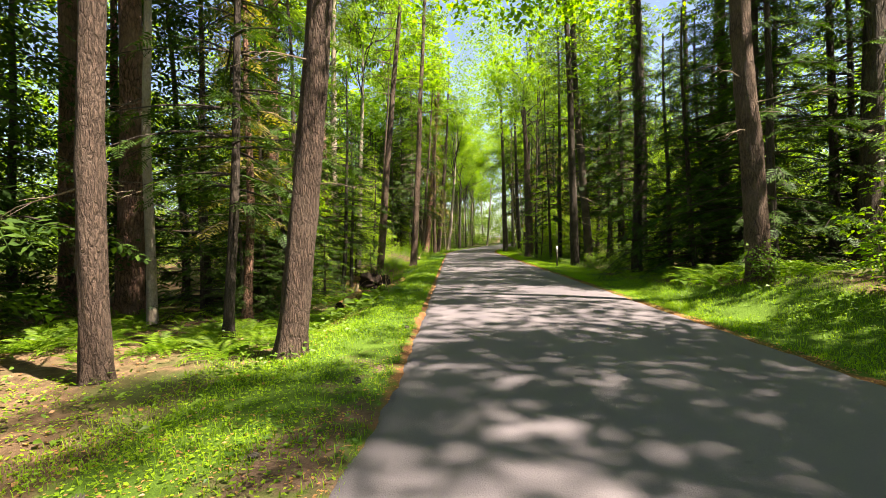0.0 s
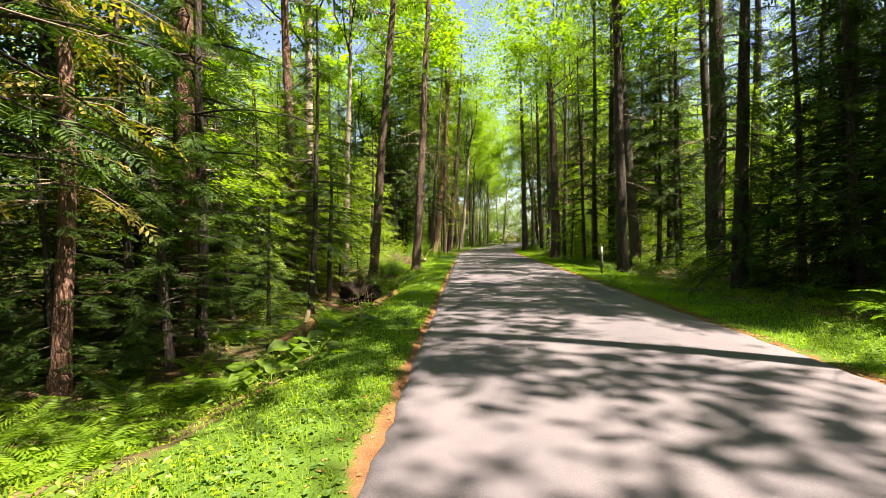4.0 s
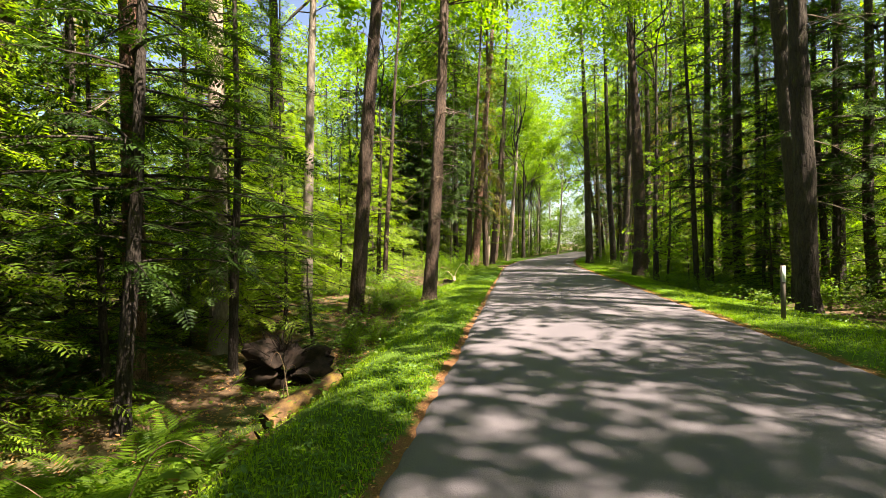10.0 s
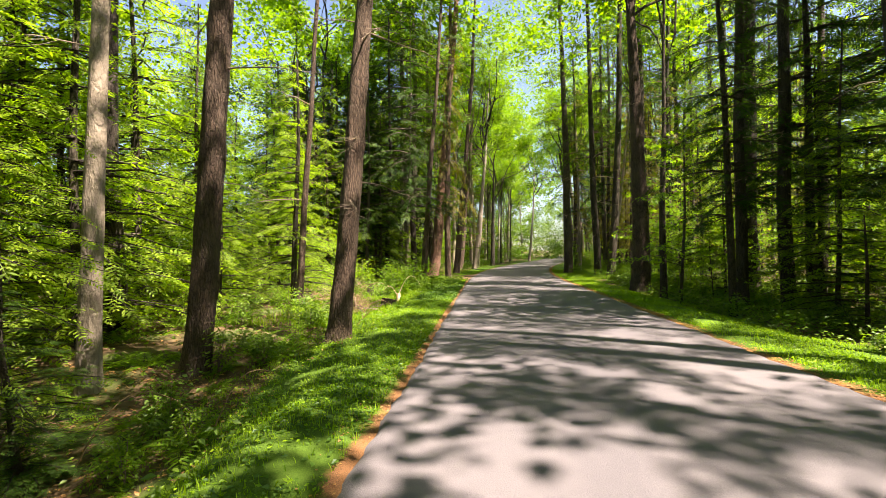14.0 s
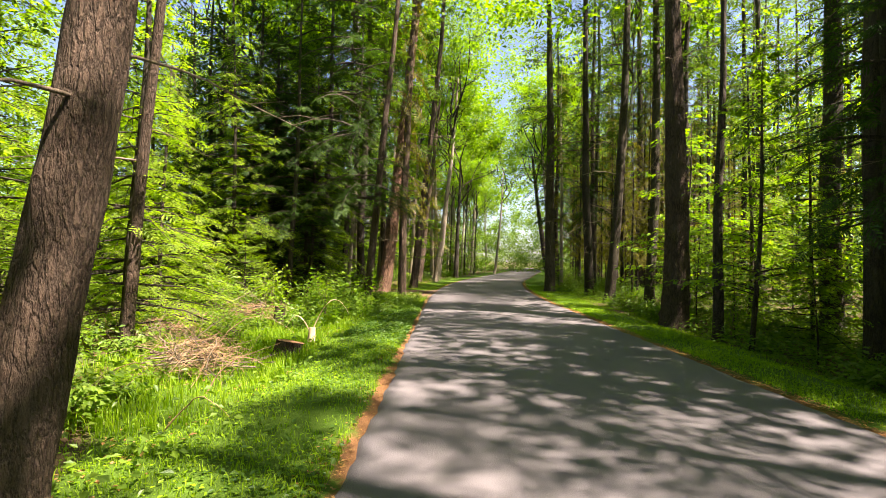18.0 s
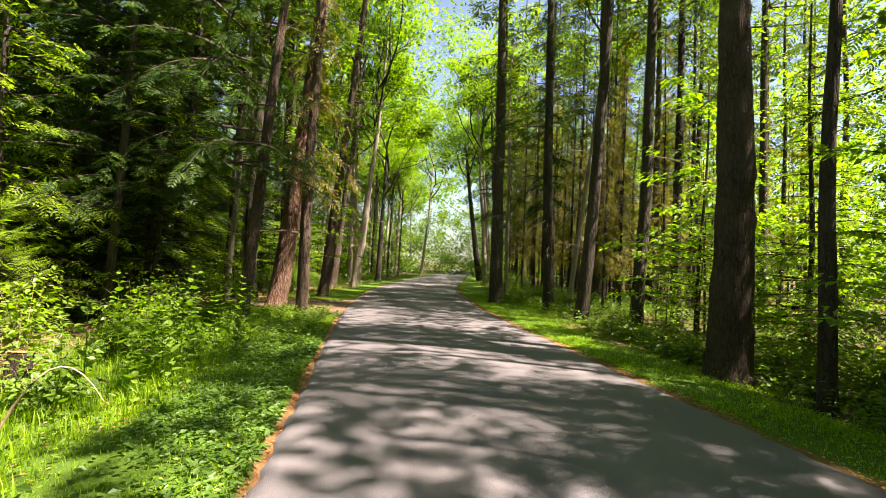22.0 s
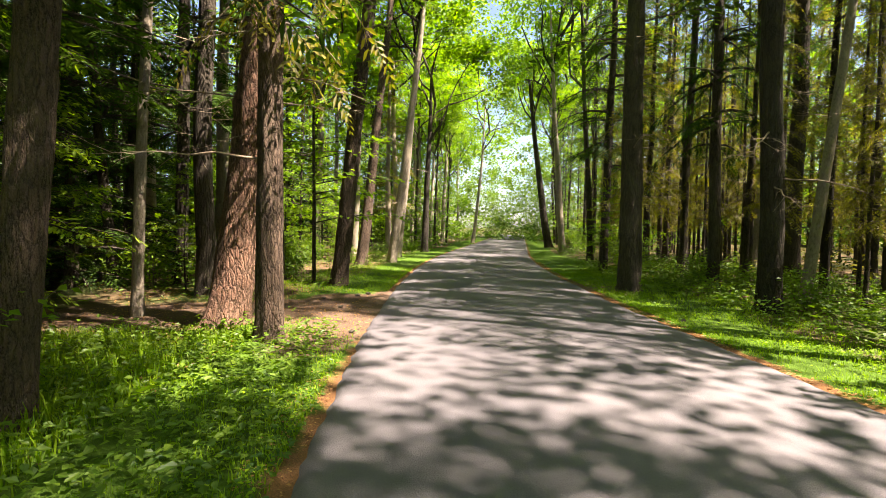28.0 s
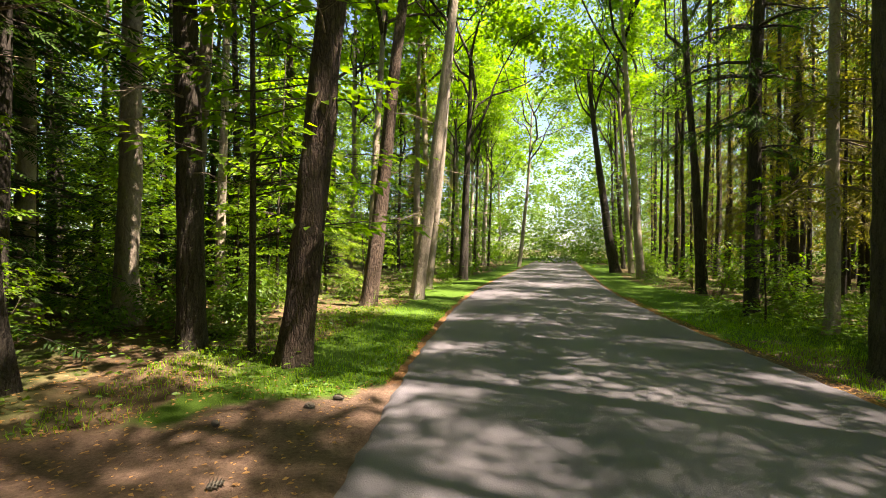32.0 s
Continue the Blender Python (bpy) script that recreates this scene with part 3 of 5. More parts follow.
def tree(x, y, d, kind, bark="grey", lean=(0.0, 0.0), height=20.0, crown_at=9.0, scale=1.0, dead=True, near=True, label="", spin=None, thin=1.0):
    """One tree: trunk, boughs and crown under an Empty at its foot."""
    seed = int(abs(x) * 131 + abs(y) * 977) % 100000
    r = np.random.default_rng(seed)
    z = float(ground_z(x, y))
    names = {"pine_top": ("pine_tree", "tall pine with bare lower trunk"), "broad": ("broadleaf_tree", "tall broad-leaved tree with forking limbs"), "broad_far": ("broadleaf_tree", "broad-leaved tree standing deep in the wood"),
             "hemlock": ("hemlock_tree", "dark green hemlock with drooping feathery boughs"), "hemlock_high": ("hemlock_tree", "dark hemlock with drooping boughs above the ditch"), "hemlock_far": ("hemlock_tree", "dark green hemlock standing deep in the wood"),
             "hemlock_sun": ("hemlock_tree", "young hemlock, its light green brightened as if sunlit"), "rusty": ("spruce_tree", "spruce with rusty dying needles"),
             "sapling": ("sapling", "thin young tree with level sprays of bright leaves")}
    name, words = names[kind]
    root = thing(name, label or words, "tree", at=Matrix.Translation((x, y, z)))
    tops = {"hemlock": 9.6, "hemlock_high": 10.6, "hemlock_far": 12.6, "hemlock_sun": 8.1, "rusty": 13.1, "sapling": 5.1}
    if kind in tops:
        height = tops[kind] * scale
        crown_at = 0.0
    fine = bool(label)
    path = trunk_path(height, lean, 0.05 if near else 0.08, seed, 90 if fine else 34 if near else 14)
    chunks, rad = trunk_chunks(path, d, height * 1.04, seed, 40 if fine else 20 if near else 8, 0.55 if d > 0.15 else 0.2)
    part("trunk", chunks, BARKS[bark], root)
    wood, leaves = CROWNS[kind][int(r.integers(len(CROWNS[kind])))]
    cx, cy = (np.interp(crown_at, path[:, 2], path[:, k]) for k in (0, 1))
    m = pose(cx, cy, crown_at, math.degrees(-lean[1] * 0.8), math.degrees(lean[0] * 0.8), r.uniform(0, 360) if spin is None else spin) @ Matrix.Diagonal((scale * thin, scale * thin, scale, 1))
    for nm, me in (("branchwork", wood), ("crown", leaves)):
        ob = tagged(part(nm, me, None, root), kind="stuff")
        ob.matrix_local = m
    if dead and kind in ("pine_top", "rusty", "broad", "broad_far"):
        if near:
            for _ in range(9 if kind != "broad" else 4):
                h = r.uniform(2.2, 8.5)
                q = [np.interp(h, path[:, 2], path[:, k]) for k in (0, 1)]
                ob = part("dead_branch", DEAD_ONE[int(r.integers(5))], None, root, "bare dead branch")
                ob.matrix_local = pose(q[0], q[1], h, 0, r.uniform(-12, 14), r.uniform(0, 360)) @ Matrix.Scale(r.uniform(0.6, 1.3), 4)
        else:
            ob = tagged(part("twigwork", DEAD[int(r.integers(3))], None, root), kind="stuff")
            ob.matrix_local = pose(lean[0] * 3, lean[1] * 3, 0, math.degrees(-lean[1]), math.degrees(lean[0]), r.uniform(0, 360))
    TREES.append((x, y, root, kind))
    return root


# ---- trees that stand along the road: x, y, girth, kind, bark, lean ----
tree(-3.91, 5.83, 0.33, "pine_top", "pine", (0.02, 0), 19, 9, label="slender pale grey pine on the grass verge")
tree(-1.85, 6.8, 0.40, "pine_top", "pine", (0.105, 0.0), 21, 9, label="brown scaly pine leaning towards the road")
tree(-6.4, 10.9, 0.22, "pine_top", "pale", (0.02, 0), 17, 9)
tree(-7.43, 11.6, 0.62, "pine_top", "red", (0.03, 0), 22, 8)
tree(-9.6, 12.5, 0.55, "pine_top", "red", (0.04, 0), 22, 9)
tree(-10.3, 15.6, 0.4, "hemlock_far", "red", (0.0, 0))
tree(-5.4, 15.9, 0.42, "pine_top", "red", (0.03, 0), 20, 9, thin=0.6)
tree(-5.9, 16.3, 0.22, "pine_top", "grey", (0.02, 0), 17, 9)
tree(-5.2, 21.38, 0.33, "pine_top", "red", (0.01, 0), 21, 9, thin=0.6)
tree(-9.94, 22.95, 0.5, "pine_top", "pine", (0.08, 0), 21, 9, thin=0.6)
tree(-10.5, 25.3, 0.33, "rusty", "pale", (0.05, 0))
tree(-5.27, 23.68, 0.36, "pine_top", "pale", (0.02, 0), 21, 9, thin=0.6)
tree(-4.73, 26.6, 0.3, "broad", "pale", (0.05, 0), 13, 10, thin=0.6)
tree(-3.72, 27.5, 0.40, "pine_top", "pine", (0.12, 0), 22, 10, label="grey brown pine leaning over the ditch", thin=0.8)
tree(-1.92, 29.05, 0.4, "pine_top", "pine", (0.075, 0.12), 21, 8, label="brown pine leaning on the grass bank", thin=0.8)
tree(-5.26, 35.2, 0.2, "hemlock_sun", "grey", (0.03, 0))
tree(-4.81, 34.5, 0.21, "broad", "pine", (0.1, 0), 14, 11, thin=0.4)
tree(-9.2, 49.0, 0.4, "broad", "pale", (0.1, 0), 13, 10)
tree(-11.4, 50.8, 0.5, "broad", "pale", (0.08, 0), 13, 11)
tree(-8.6, 53.3, 0.26, "rusty", "pale", (0.0, 0))
tree(-2.24, 48.0, 0.58, "pine_top", "red", (0.13, 0), 20, 5.8, label="stout old pine with deeply split red bark", thin=0.75)
tree(-1.25, 46.9, 0.34, "rusty", "pine", (0.03, 0), scale=1.55, thin=0.55, label="slim scaly pine beside the road")
tree(-2.27, 44.0, 0.28, "hemlock_high", "pine", (0.1, 0), scale=1.6, thin=0.75, label="twiggy brown pine in the long grass")
tree(-1.15, 52.4, 0.39, "pine_top", "pine", (0.11, 0), 20, 6.5, label="brown pine leaning past the earth track", thin=0.7)
tree(-1.2, 58.3, 0.40, "broad", "pine", (0.13, 0), 13, 10, thin=0.45)
tree(-2.8, 53.2, 0.36, "pine_top", "grey", (-0.02, 0), 21, 9, thin=0.6)
tree(-1.8, 52.8, 0.1, "sapling", "grey", (0.0, 0), scale=1.5)
tree(-5.43, 59.6, 0.26, "broad", "pale", (0.02, 0), 15, 11)
tree(-6.0, 59.0, 0.2, "broad", "pale", (0.04, 0), 14, 10)
tree(-3.85, 48.6, 0.18, "pine_top", "pale", (0.04, 0), 16, 8)
tree(-3.25, 53.9, 0.22, "pine_top", "pale", (0.05, 0), 17, 9, thin=0.6)
tree(-0.6, 68.6, 0.36, "rusty", "pale", (0.0, 0))
tree(1.5, 69.0, 0.42, "broad", "grey", (0.02, 0), 11, 7)
tree(7.06, 10.42, 0.46, "pine_top", "pine", (-0.07, 0), 21, 9, label="brown pine on the fern bank", thin=0.6)
tree(10.6, 12.0, 0.5, "pine_top", "grey", (0.05, 0), 21, 8, thin=0.6)
tree(12.0, 20.7, 0.5, "pine_top", "grey", (0.0, 0), 21, 9, thin=0.6)
tree(7.31, 18.0, 0.36, "hemlock", "grey", (0, 0), scale=1.25, thin=0.65)
tree(9.84, 24.2, 0.62, "pine_top", "grey", (0.0, 0), 23, 9, thin=0.6)
tree(10.97, 26.7, 0.42, "pine_top", "grey", (-0.03, 0), 21, 9, thin=0.6)
tree(15.6, 31.6, 0.5, "pine_top", "grey", (0, 0), 21, 9, thin=0.6)
tree(7.2, 26.5, 0.44, "pine_top", "grey", (-0.03, 0), 21, 9, thin=0.8, label="straight grey pine behind the marker post")
tree(8.9, 29.9, 0.5, "pine_top", "grey", (-0.06, 0), 21, 9, thin=0.6)
tree(12.2, 33.9, 0.4, "pine_top", "grey", (0, 0), 21, 9, thin=0.6)
tree(9.04, 34.2, 0.36, "pine_top", "grey", (0.0, 0), 20, 9, thin=0.6)
tree(10.5, 38.8, 0.5, "pine_top", "grey", (0, 0), 22, 11.5, thin=0.5)
tree(7.3, 33.6, 0.2, "hemlock_high", "grey", (-0.02, 0), scale=1.15, thin=0.7)
tree(8.26, 35.0, 0.32, "pine_top", "grey", (0.0, 0), 20, 9, thin=0.6)
tree(6.7, 39.2, 0.66, "broad", "pine", (-0.02, 0), 14, 10, thin=0.75, label="stout old tree with grey flaking bark beside the road")
tree(7.0, 37.75, 0.24, "broad", "grey", (0.02, 0), 11, 8, thin=0.5)
tree(7.19, 36.8, 0.11, "sapling", "grey", (0.06, 0), scale=1.3, thin=0.75)
tree(6.2, 52.3, 0.54, "pine_top", "grey", (-0.02, 0), 20, 6.0, thin=0.85, label="straight dark pine at the road's edge")
tree(7.3, 48.9, 0.4, "pine_top", "grey", (-0.03, 0), 20, 6.5, thin=0.7)
tree(7.35, 46.3, 0.4, "pine_top", "grey", (0.06, 0), 21, 9, thin=0.6)
tree(8.4, 44.9, 0.36, "pine_top", "grey", (0.02, 0), 21, 9, thin=0.6)
tree(8.1, 49.1, 0.2, "broad", "pale", (0.16, 0), 14, 10, thin=0.6)
tree(7.4, 54.9, 0.22, "rusty", "pale", (0.0, 0), thin=0.8)
tree(11.4, 53.4, 0.45, "pine_top", "grey", (0.0, 0), 21, 9)
tree(13.8, 58.2, 0.36, "broad", "pale", (0.12, 0), 14, 9)
tree(10.8, 60.6, 0.28, "rusty", "grey", (0, 0))
tree(8.6, 52.6, 0.3, "hemlock_high", "grey", (0, 0), scale=1.6, thin=0.5)
tree(11.4, 77.0, 0.6, "broad", "grey", (-0.2, 0), 13, 9)
tree(7.6, 57.4, 0.3, "hemlock_high", "grey", (0, 0), scale=1.6, thin=0.55)

for _x, _y, _l in ((-0.6, 62.5, 0.1), (-2.4, 65.0, 0.05), (-0.2, 66.0, 0.12), (1.6, 74.0, 0.08), (3.2, 78.5, 0.1), (4.6, 83.0, 0.08), (6.4, 88.0, 0.1), (-1.5, 77.0, 0.0), (1.0, 84.0, 0.0), (9.0, 63.5, -0.1), (9.6, 67.5, -0.08), (11.6, 78.0, -0.1), (13.4, 83.5, -0.1), (14.8, 88.0, -0.12), (12.6, 71.5, 0.0), (16.0, 80.0, 0.0)):
    _q = (math.sin(_x * 7.1 + _y * 3.3) + 1) / 2
    tree(_x + 1.2 * _q - 0.6, _y + 2.4 * math.sin(_y * 5.7), 0.2 + 0.2 * _q, "broad", "pale" if _q > 0.6 else "grey", (_l * (0.3 + _q), 0.0), 12 + 3 * _q, 6.5 + 4 * _q, 0.7 + 0.4 * _q)

# ---- the wood behind them ----
_r = np.random.default_rng(99)
_spots = [(t[0], t[1]) for t in TREES]
_made = {}


def clear(x, y, gap):
    return all((x - a) ** 2 + (y - b) ** 2 > gap * gap for a, b in _spots)


def stock(kind, bark, d, near, scale=1.0, i=0):
    """A few model trees of each kind, of which the wood takes copies."""
    key = (kind, bark, i)
    if key not in _made:
        _made[key] = tree(-60.0 - 7 * len(_made), -80.0 - i, d, kind, bark, (_r.normal(0, 0.02), _r.normal(0, 0.02)), 19.0 + 3 * i, 8.0 + i, scale, near=near)
    return _made[key]


def plant(x, y, kind, bark, d, near=False, scale=1.0, tall=1.0):
    i = int(_r.integers(2))
    src = stock(kind, bark, d, near, 1.0, i)
    s = scale * _r.uniform(0.85, 1.2)
    copy_thing(src, pose(x, y, float(ground_z(x, y)), 0, 0, _r.uniform(0, 360)) @ Matrix.Diagonal((s, s, s * tall * _r.uniform(0.92, 1.1), 1)))
    _spots.append((x, y))


def mix_at(lx, y):
    """What grows where: dark hemlock, sunny saplings, bare-stemmed plantation."""
    u = _r.random()
    if lx > EDGE_R:
        if y > 44:
            return ("pine_top", "grey") if u < 0.6 else ("rusty", "grey") if u < 0.96 else ("hemlock_far", "grey")
        if y > 30:
            return ("hemlock_sun", "grey") if u < 0.3 else ("sapling", "grey") if u < 0.5 else ("broad", "grey") if u < 0.72 else ("pine_top", "grey")
        return ("hemlock_far", "grey") if u < 0.4 else ("pine_top", "grey") if u < 0.66 else ("broad", "grey")
    if y < 14:
        return ("hemlock_far", "grey") if u < 0.55 else ("pine_top", "red") if u < 0.86 else ("rusty", "red") if u < 0.95 else ("broad", "grey")
    if y < 18:
        return ("hemlock_far", "grey") if u < 0.44 else ("broad", "grey") if u < 0.64 else ("pine_top", "red") if u < 0.8 else ("hemlock_sun", "grey")
    if y < 45:
        return ("hemlock_sun", "grey") if u < 0.42 else ("broad", "grey") if u < 0.57 else ("sapling", "grey") if u < 0.85 else ("pine_top", "grey")
    return ("hemlock_far", "grey") if u < (0.7 if y < 54 or lx < -8 else 0.08) else ("broad", "pale") if u < 0.62 else ("sapling", "grey") if u < 0.8 else ("pine_top", "grey") if u < 0.92 else ("sapling", "grey")


# SHADE: trees out of view beside the start, added for the shadows they cast
SHADE = ((12.5, -2.0), (11.0, -9.0), (13.5, -5.5), (15.5, -1.0), (16.5, -8.0), (10.0, -15.0), (14.0, -13.5), (18.5, -4.0), (19.5, 1.5), (20.0, -10.0))
SUN_GAPS = ((-6.0, 6.0), (8.0, 12.0), (16.5, 22.5), (23.5, 28.0), (36.0, 45.0))
GIRTH = {"hemlock_far": 0.26, "hemlock_high": 0.2, "hemlock_sun": 0.14, "rusty": 0.24, "pine_top": 0.36, "broad": 0.34, "broad_far": 0.34, "sapling": 0.07}
for _x, _y in SHADE:
    plant(_x, _y, "pine_top" if _x < 14 else "broad_far", "grey", 0.36, False, 1.1)
for _x, _y in ((-7.2, 7.0), (-8.8, 9.0), (-6.6, 13.8), (-8.2, 13.6), (-9.0, 17.0), (-11.5, 10.5), (-12.5, 14.0), (-7.4, 20.0), (-10.4, 49.0), (-12.4, 51.0), (11.8, 19.0), (12.6, 23.0)):
    plant(_x, _y, "hemlock_far", "grey", 0.26, False, 1.05)
_tries = 0
while len(_spots) < 430 and _tries < 9000:
    _tries += 1
    _y = _r.uniform(-16, 104)
    _d = _r.random() ** 1.4 * 25
    _s = 1 if _r.random() < 0.5 else -1
    _lx = EDGE_R + 4.0 + _d if _s > 0 else EDGE_L - 3.8 - _d
    _x = _lx + float(road_shift(_y))
    if _s < 0 and _y < 6 and _lx > -9.5:
        continue
    if clear(_x, _y, 1.9 if _d < 14 else 2.4):
        _k, _b = mix_at(_lx, _y)
        if _s > 0 and _d < 9 and _k in ("pine_top", "broad", "rusty") and any(a < _y < b for a, b in SUN_GAPS) or _s > 0 and _d < 19 and (5 < _y < 13.5 or 28 < _y < 44 or 14 < _y < 28 and _r.random() < 0.92) and _k != "hemlock_sun":
            _k = "sapling" if _r.random() < 0.5 else "hemlock_sun"
        if _s < 0 and _d < 9 and 33 < _y < 48 and _k in ("pine_top", "broad", "rusty"):
            _k = "hemlock_sun" if _y < 41 else "hemlock_far"
        if _k == "broad":
            _k = "broad_far"
        if _k == "hemlock_far" and _d < 3 and 0 < _y < 60:
            _k = "hemlock_high"
        if _s > 0 and _y > 44 and _k in ("pine_top", "rusty"):
            plant(_x, _y, _k, _b, GIRTH[_k], False, 0.66, 1.4)
        else:
            plant(_x, _y, _k, _b, GIRTH[_k])

# tall dark hemlocks on both sides
for _x, _y, _k, _s in ((11.6, 31.2, "hemlock_high", 1.5), (9.9, 34.6, "hemlock_high", 1.3), (11.4, 33.2, "hemlock_high", 1.4), (11.2, 36.4, "hemlock_high", 1.35), (9.5, 14.5, "hemlock", 1.35), (8.8, 12.6, "hemlock", 1.0), (10.8, 13.2, "hemlock", 1.3), (8.1, 16.9, "hemlock", 1.0), (12.7, 14.2, "hemlock", 1.4), (11.5, 17.0, "hemlock", 1.4), (12.6, 20.6, "hemlock", 1.35),
                       (-6.8, 46.4, "hemlock", 1.2), (-6.6, 51.2, "hemlock", 1.2), (-7.8, 49.4, "hemlock", 1.3), (-9.4, 47.6, "hemlock", 1.3),
                       (-7.2, 54.2, "hemlock", 1.2), (-9.6, 54.8, "hemlock", 1.3), (-9.2, 58.0, "hemlock", 1.3), (-4.4, 45.6, "hemlock_high", 1.3), (-4.9, 52.4, "hemlock_high", 1.3)):
    plant(_x, _y, _k, "grey", 0.2, True, _s)

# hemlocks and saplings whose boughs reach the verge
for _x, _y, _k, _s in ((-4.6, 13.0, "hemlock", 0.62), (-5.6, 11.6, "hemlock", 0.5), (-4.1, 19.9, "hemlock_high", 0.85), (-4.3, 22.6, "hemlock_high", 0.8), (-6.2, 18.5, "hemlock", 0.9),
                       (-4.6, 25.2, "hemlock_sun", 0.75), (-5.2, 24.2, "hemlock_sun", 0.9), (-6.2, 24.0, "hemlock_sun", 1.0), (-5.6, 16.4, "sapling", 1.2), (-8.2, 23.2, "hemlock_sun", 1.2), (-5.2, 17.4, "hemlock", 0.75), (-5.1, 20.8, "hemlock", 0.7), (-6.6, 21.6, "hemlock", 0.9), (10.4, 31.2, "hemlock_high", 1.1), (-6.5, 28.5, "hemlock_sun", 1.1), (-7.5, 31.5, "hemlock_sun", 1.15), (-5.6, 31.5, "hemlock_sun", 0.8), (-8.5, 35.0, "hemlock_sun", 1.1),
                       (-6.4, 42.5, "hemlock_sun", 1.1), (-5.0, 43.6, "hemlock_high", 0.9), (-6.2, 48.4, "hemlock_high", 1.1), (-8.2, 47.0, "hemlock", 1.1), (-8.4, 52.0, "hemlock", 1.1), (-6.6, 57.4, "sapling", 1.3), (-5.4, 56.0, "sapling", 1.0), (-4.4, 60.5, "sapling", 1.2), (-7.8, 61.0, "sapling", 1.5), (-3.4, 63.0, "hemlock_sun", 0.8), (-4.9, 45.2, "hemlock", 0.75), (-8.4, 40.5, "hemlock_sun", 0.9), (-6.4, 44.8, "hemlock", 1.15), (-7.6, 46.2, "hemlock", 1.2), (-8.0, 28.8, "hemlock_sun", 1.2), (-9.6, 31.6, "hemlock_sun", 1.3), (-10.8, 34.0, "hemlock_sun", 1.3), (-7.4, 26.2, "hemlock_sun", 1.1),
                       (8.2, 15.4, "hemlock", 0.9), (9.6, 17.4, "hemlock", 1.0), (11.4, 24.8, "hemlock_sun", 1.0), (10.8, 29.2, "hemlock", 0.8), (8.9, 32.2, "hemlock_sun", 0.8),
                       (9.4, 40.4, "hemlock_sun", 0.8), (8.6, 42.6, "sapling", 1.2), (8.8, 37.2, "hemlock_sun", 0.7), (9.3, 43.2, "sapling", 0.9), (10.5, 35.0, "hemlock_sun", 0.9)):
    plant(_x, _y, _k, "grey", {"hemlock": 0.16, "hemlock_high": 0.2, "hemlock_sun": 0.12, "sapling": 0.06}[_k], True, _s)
for _x, _y, _s, _t in ((-3.95, 12.9, 0.72, 0.62), (-4.5, 11.5, 0.6, 0.65), (-5.2, 13.9, 0.75, 0.7), (-3.9, 16.4, 0.5, 0.6), (-3.6, 24.6, 0.42, 0.5), (9.0, 20.0, 0.6, 0.6), (8.4, 30.6, 0.5, 0.6)):
    plant(_x, _y, "hemlock", "grey", 0.1, True, _s, _t)
for _x, _y, _s in ((8.0, 40.6, 0.55), (8.4, 42.2, 0.6), (8.9, 41.2, 0.7), (7.9, 38.6, 0.5), (8.6, 43.8, 0.5), (9.2, 45.2, 0.6), (7.7, 35.6, 0.5), (8.6, 33.4, 0.6), (-6.8, 33.0, 0.7), (-5.6, 46.0, 0.5), (-4.4, 51.6, 0.55), (-3.2, 55.6, 0.6), (7.0, 56.0, 0.5), (6.8, 53.0, 0.35)):
    plant(_x, _y, "sapling", "grey", 0.06, True, _s)
# the close-set stems of the plantation
_n = 0
while _n < 90:
    _y, _d = _r.uniform(47.5, 76), 3.6 + 12 * _r.random() ** 1.2
    _x = EDGE_R + _d + float(road_shift(_y))
    if clear(_x, _y, 0.85):
        plant(_x, _y, "rusty" if _r.random() < 0.75 else "pine_top", "grey", 0.36, False, _r.uniform(0.4, 0.55), 1.6)
        _n += 1
for _ob in _made.values():
    for _o in (*_ob.children_recursive, _ob):
        bpy.data.objects.remove(_o)


# ---- grass on the verges ----
def blades(r, x, y, height, spread):
    """Grass blades rooted at x, y: thin bent slips of two triangles."""
    n = len(x)
    z = ground_z(x, y)
    a = r.uniform(0, 6.283, n)
    h = height * r.uniform(0.5, 1.3, n)
    w = r.uniform(0.0035, 0.007, n) * (0.6 + 3 * h)
    lean = spread * r.uniform(0.1, 1.0, n) * h
    p = np.stack([x, y, z - 0.01], 1)
    side = np.stack([-np.sin(a), np.cos(a), np.zeros(n)], 1) * w[:, None]
    mid = p + np.stack([np.cos(a) * lean * 0.35, np.sin(a) * lean * 0.35, h * 0.62], 1)
    tip = p + np.stack([np.cos(a) * lean, np.sin(a) * lean, h * 0.95], 1)
    v = np.stack([p - side, p + side, mid + side * 0.7, tip, mid - side * 0.7], 1).reshape(-1, 3)
    k = np.arange(n)[:, None] * 5
    return v, np.concatenate([np.concatenate([k, k + 1, k + 2], 1), np.concatenate([k, k + 2, k + 4], 1), np.concatenate([k + 4, k + 2, k + 3], 1)])


def verge_points(r, n, side, near, far, y0=1.0, y1=62.0, fall=1.6):
    y = y0 + (y1 - y0) * r.random(n)
    d = near + (far - near) * r.random(n) ** fall
    x = np.where(side < 0, EDGE_L - d, EDGE_R + d) + road_shift(y)
    lay = (side < 0) & (((d < 1.4) & (np.abs(y - 47.3) < 1.2) & (r.random(n) < 0.7)) | (np.abs(y - 50.1 + 0.38 * np.minimum(d, 3.5)) < 1.05 + 0.75 * np.exp(-d / 1.1)) | ((y < 3.4) & (d > 0.3) & (r.random(n) < 0.55)) | ((d < 0.8) & (y < 7) & (r.random(n) < 0.7)))
    keep = ~lay & (r.random(n) < 0.55 + 0.5 * np.sin(x * 2.1 + y * 0.9) * np.cos(y * 1.7 - x))
    return x[keep], y[keep]


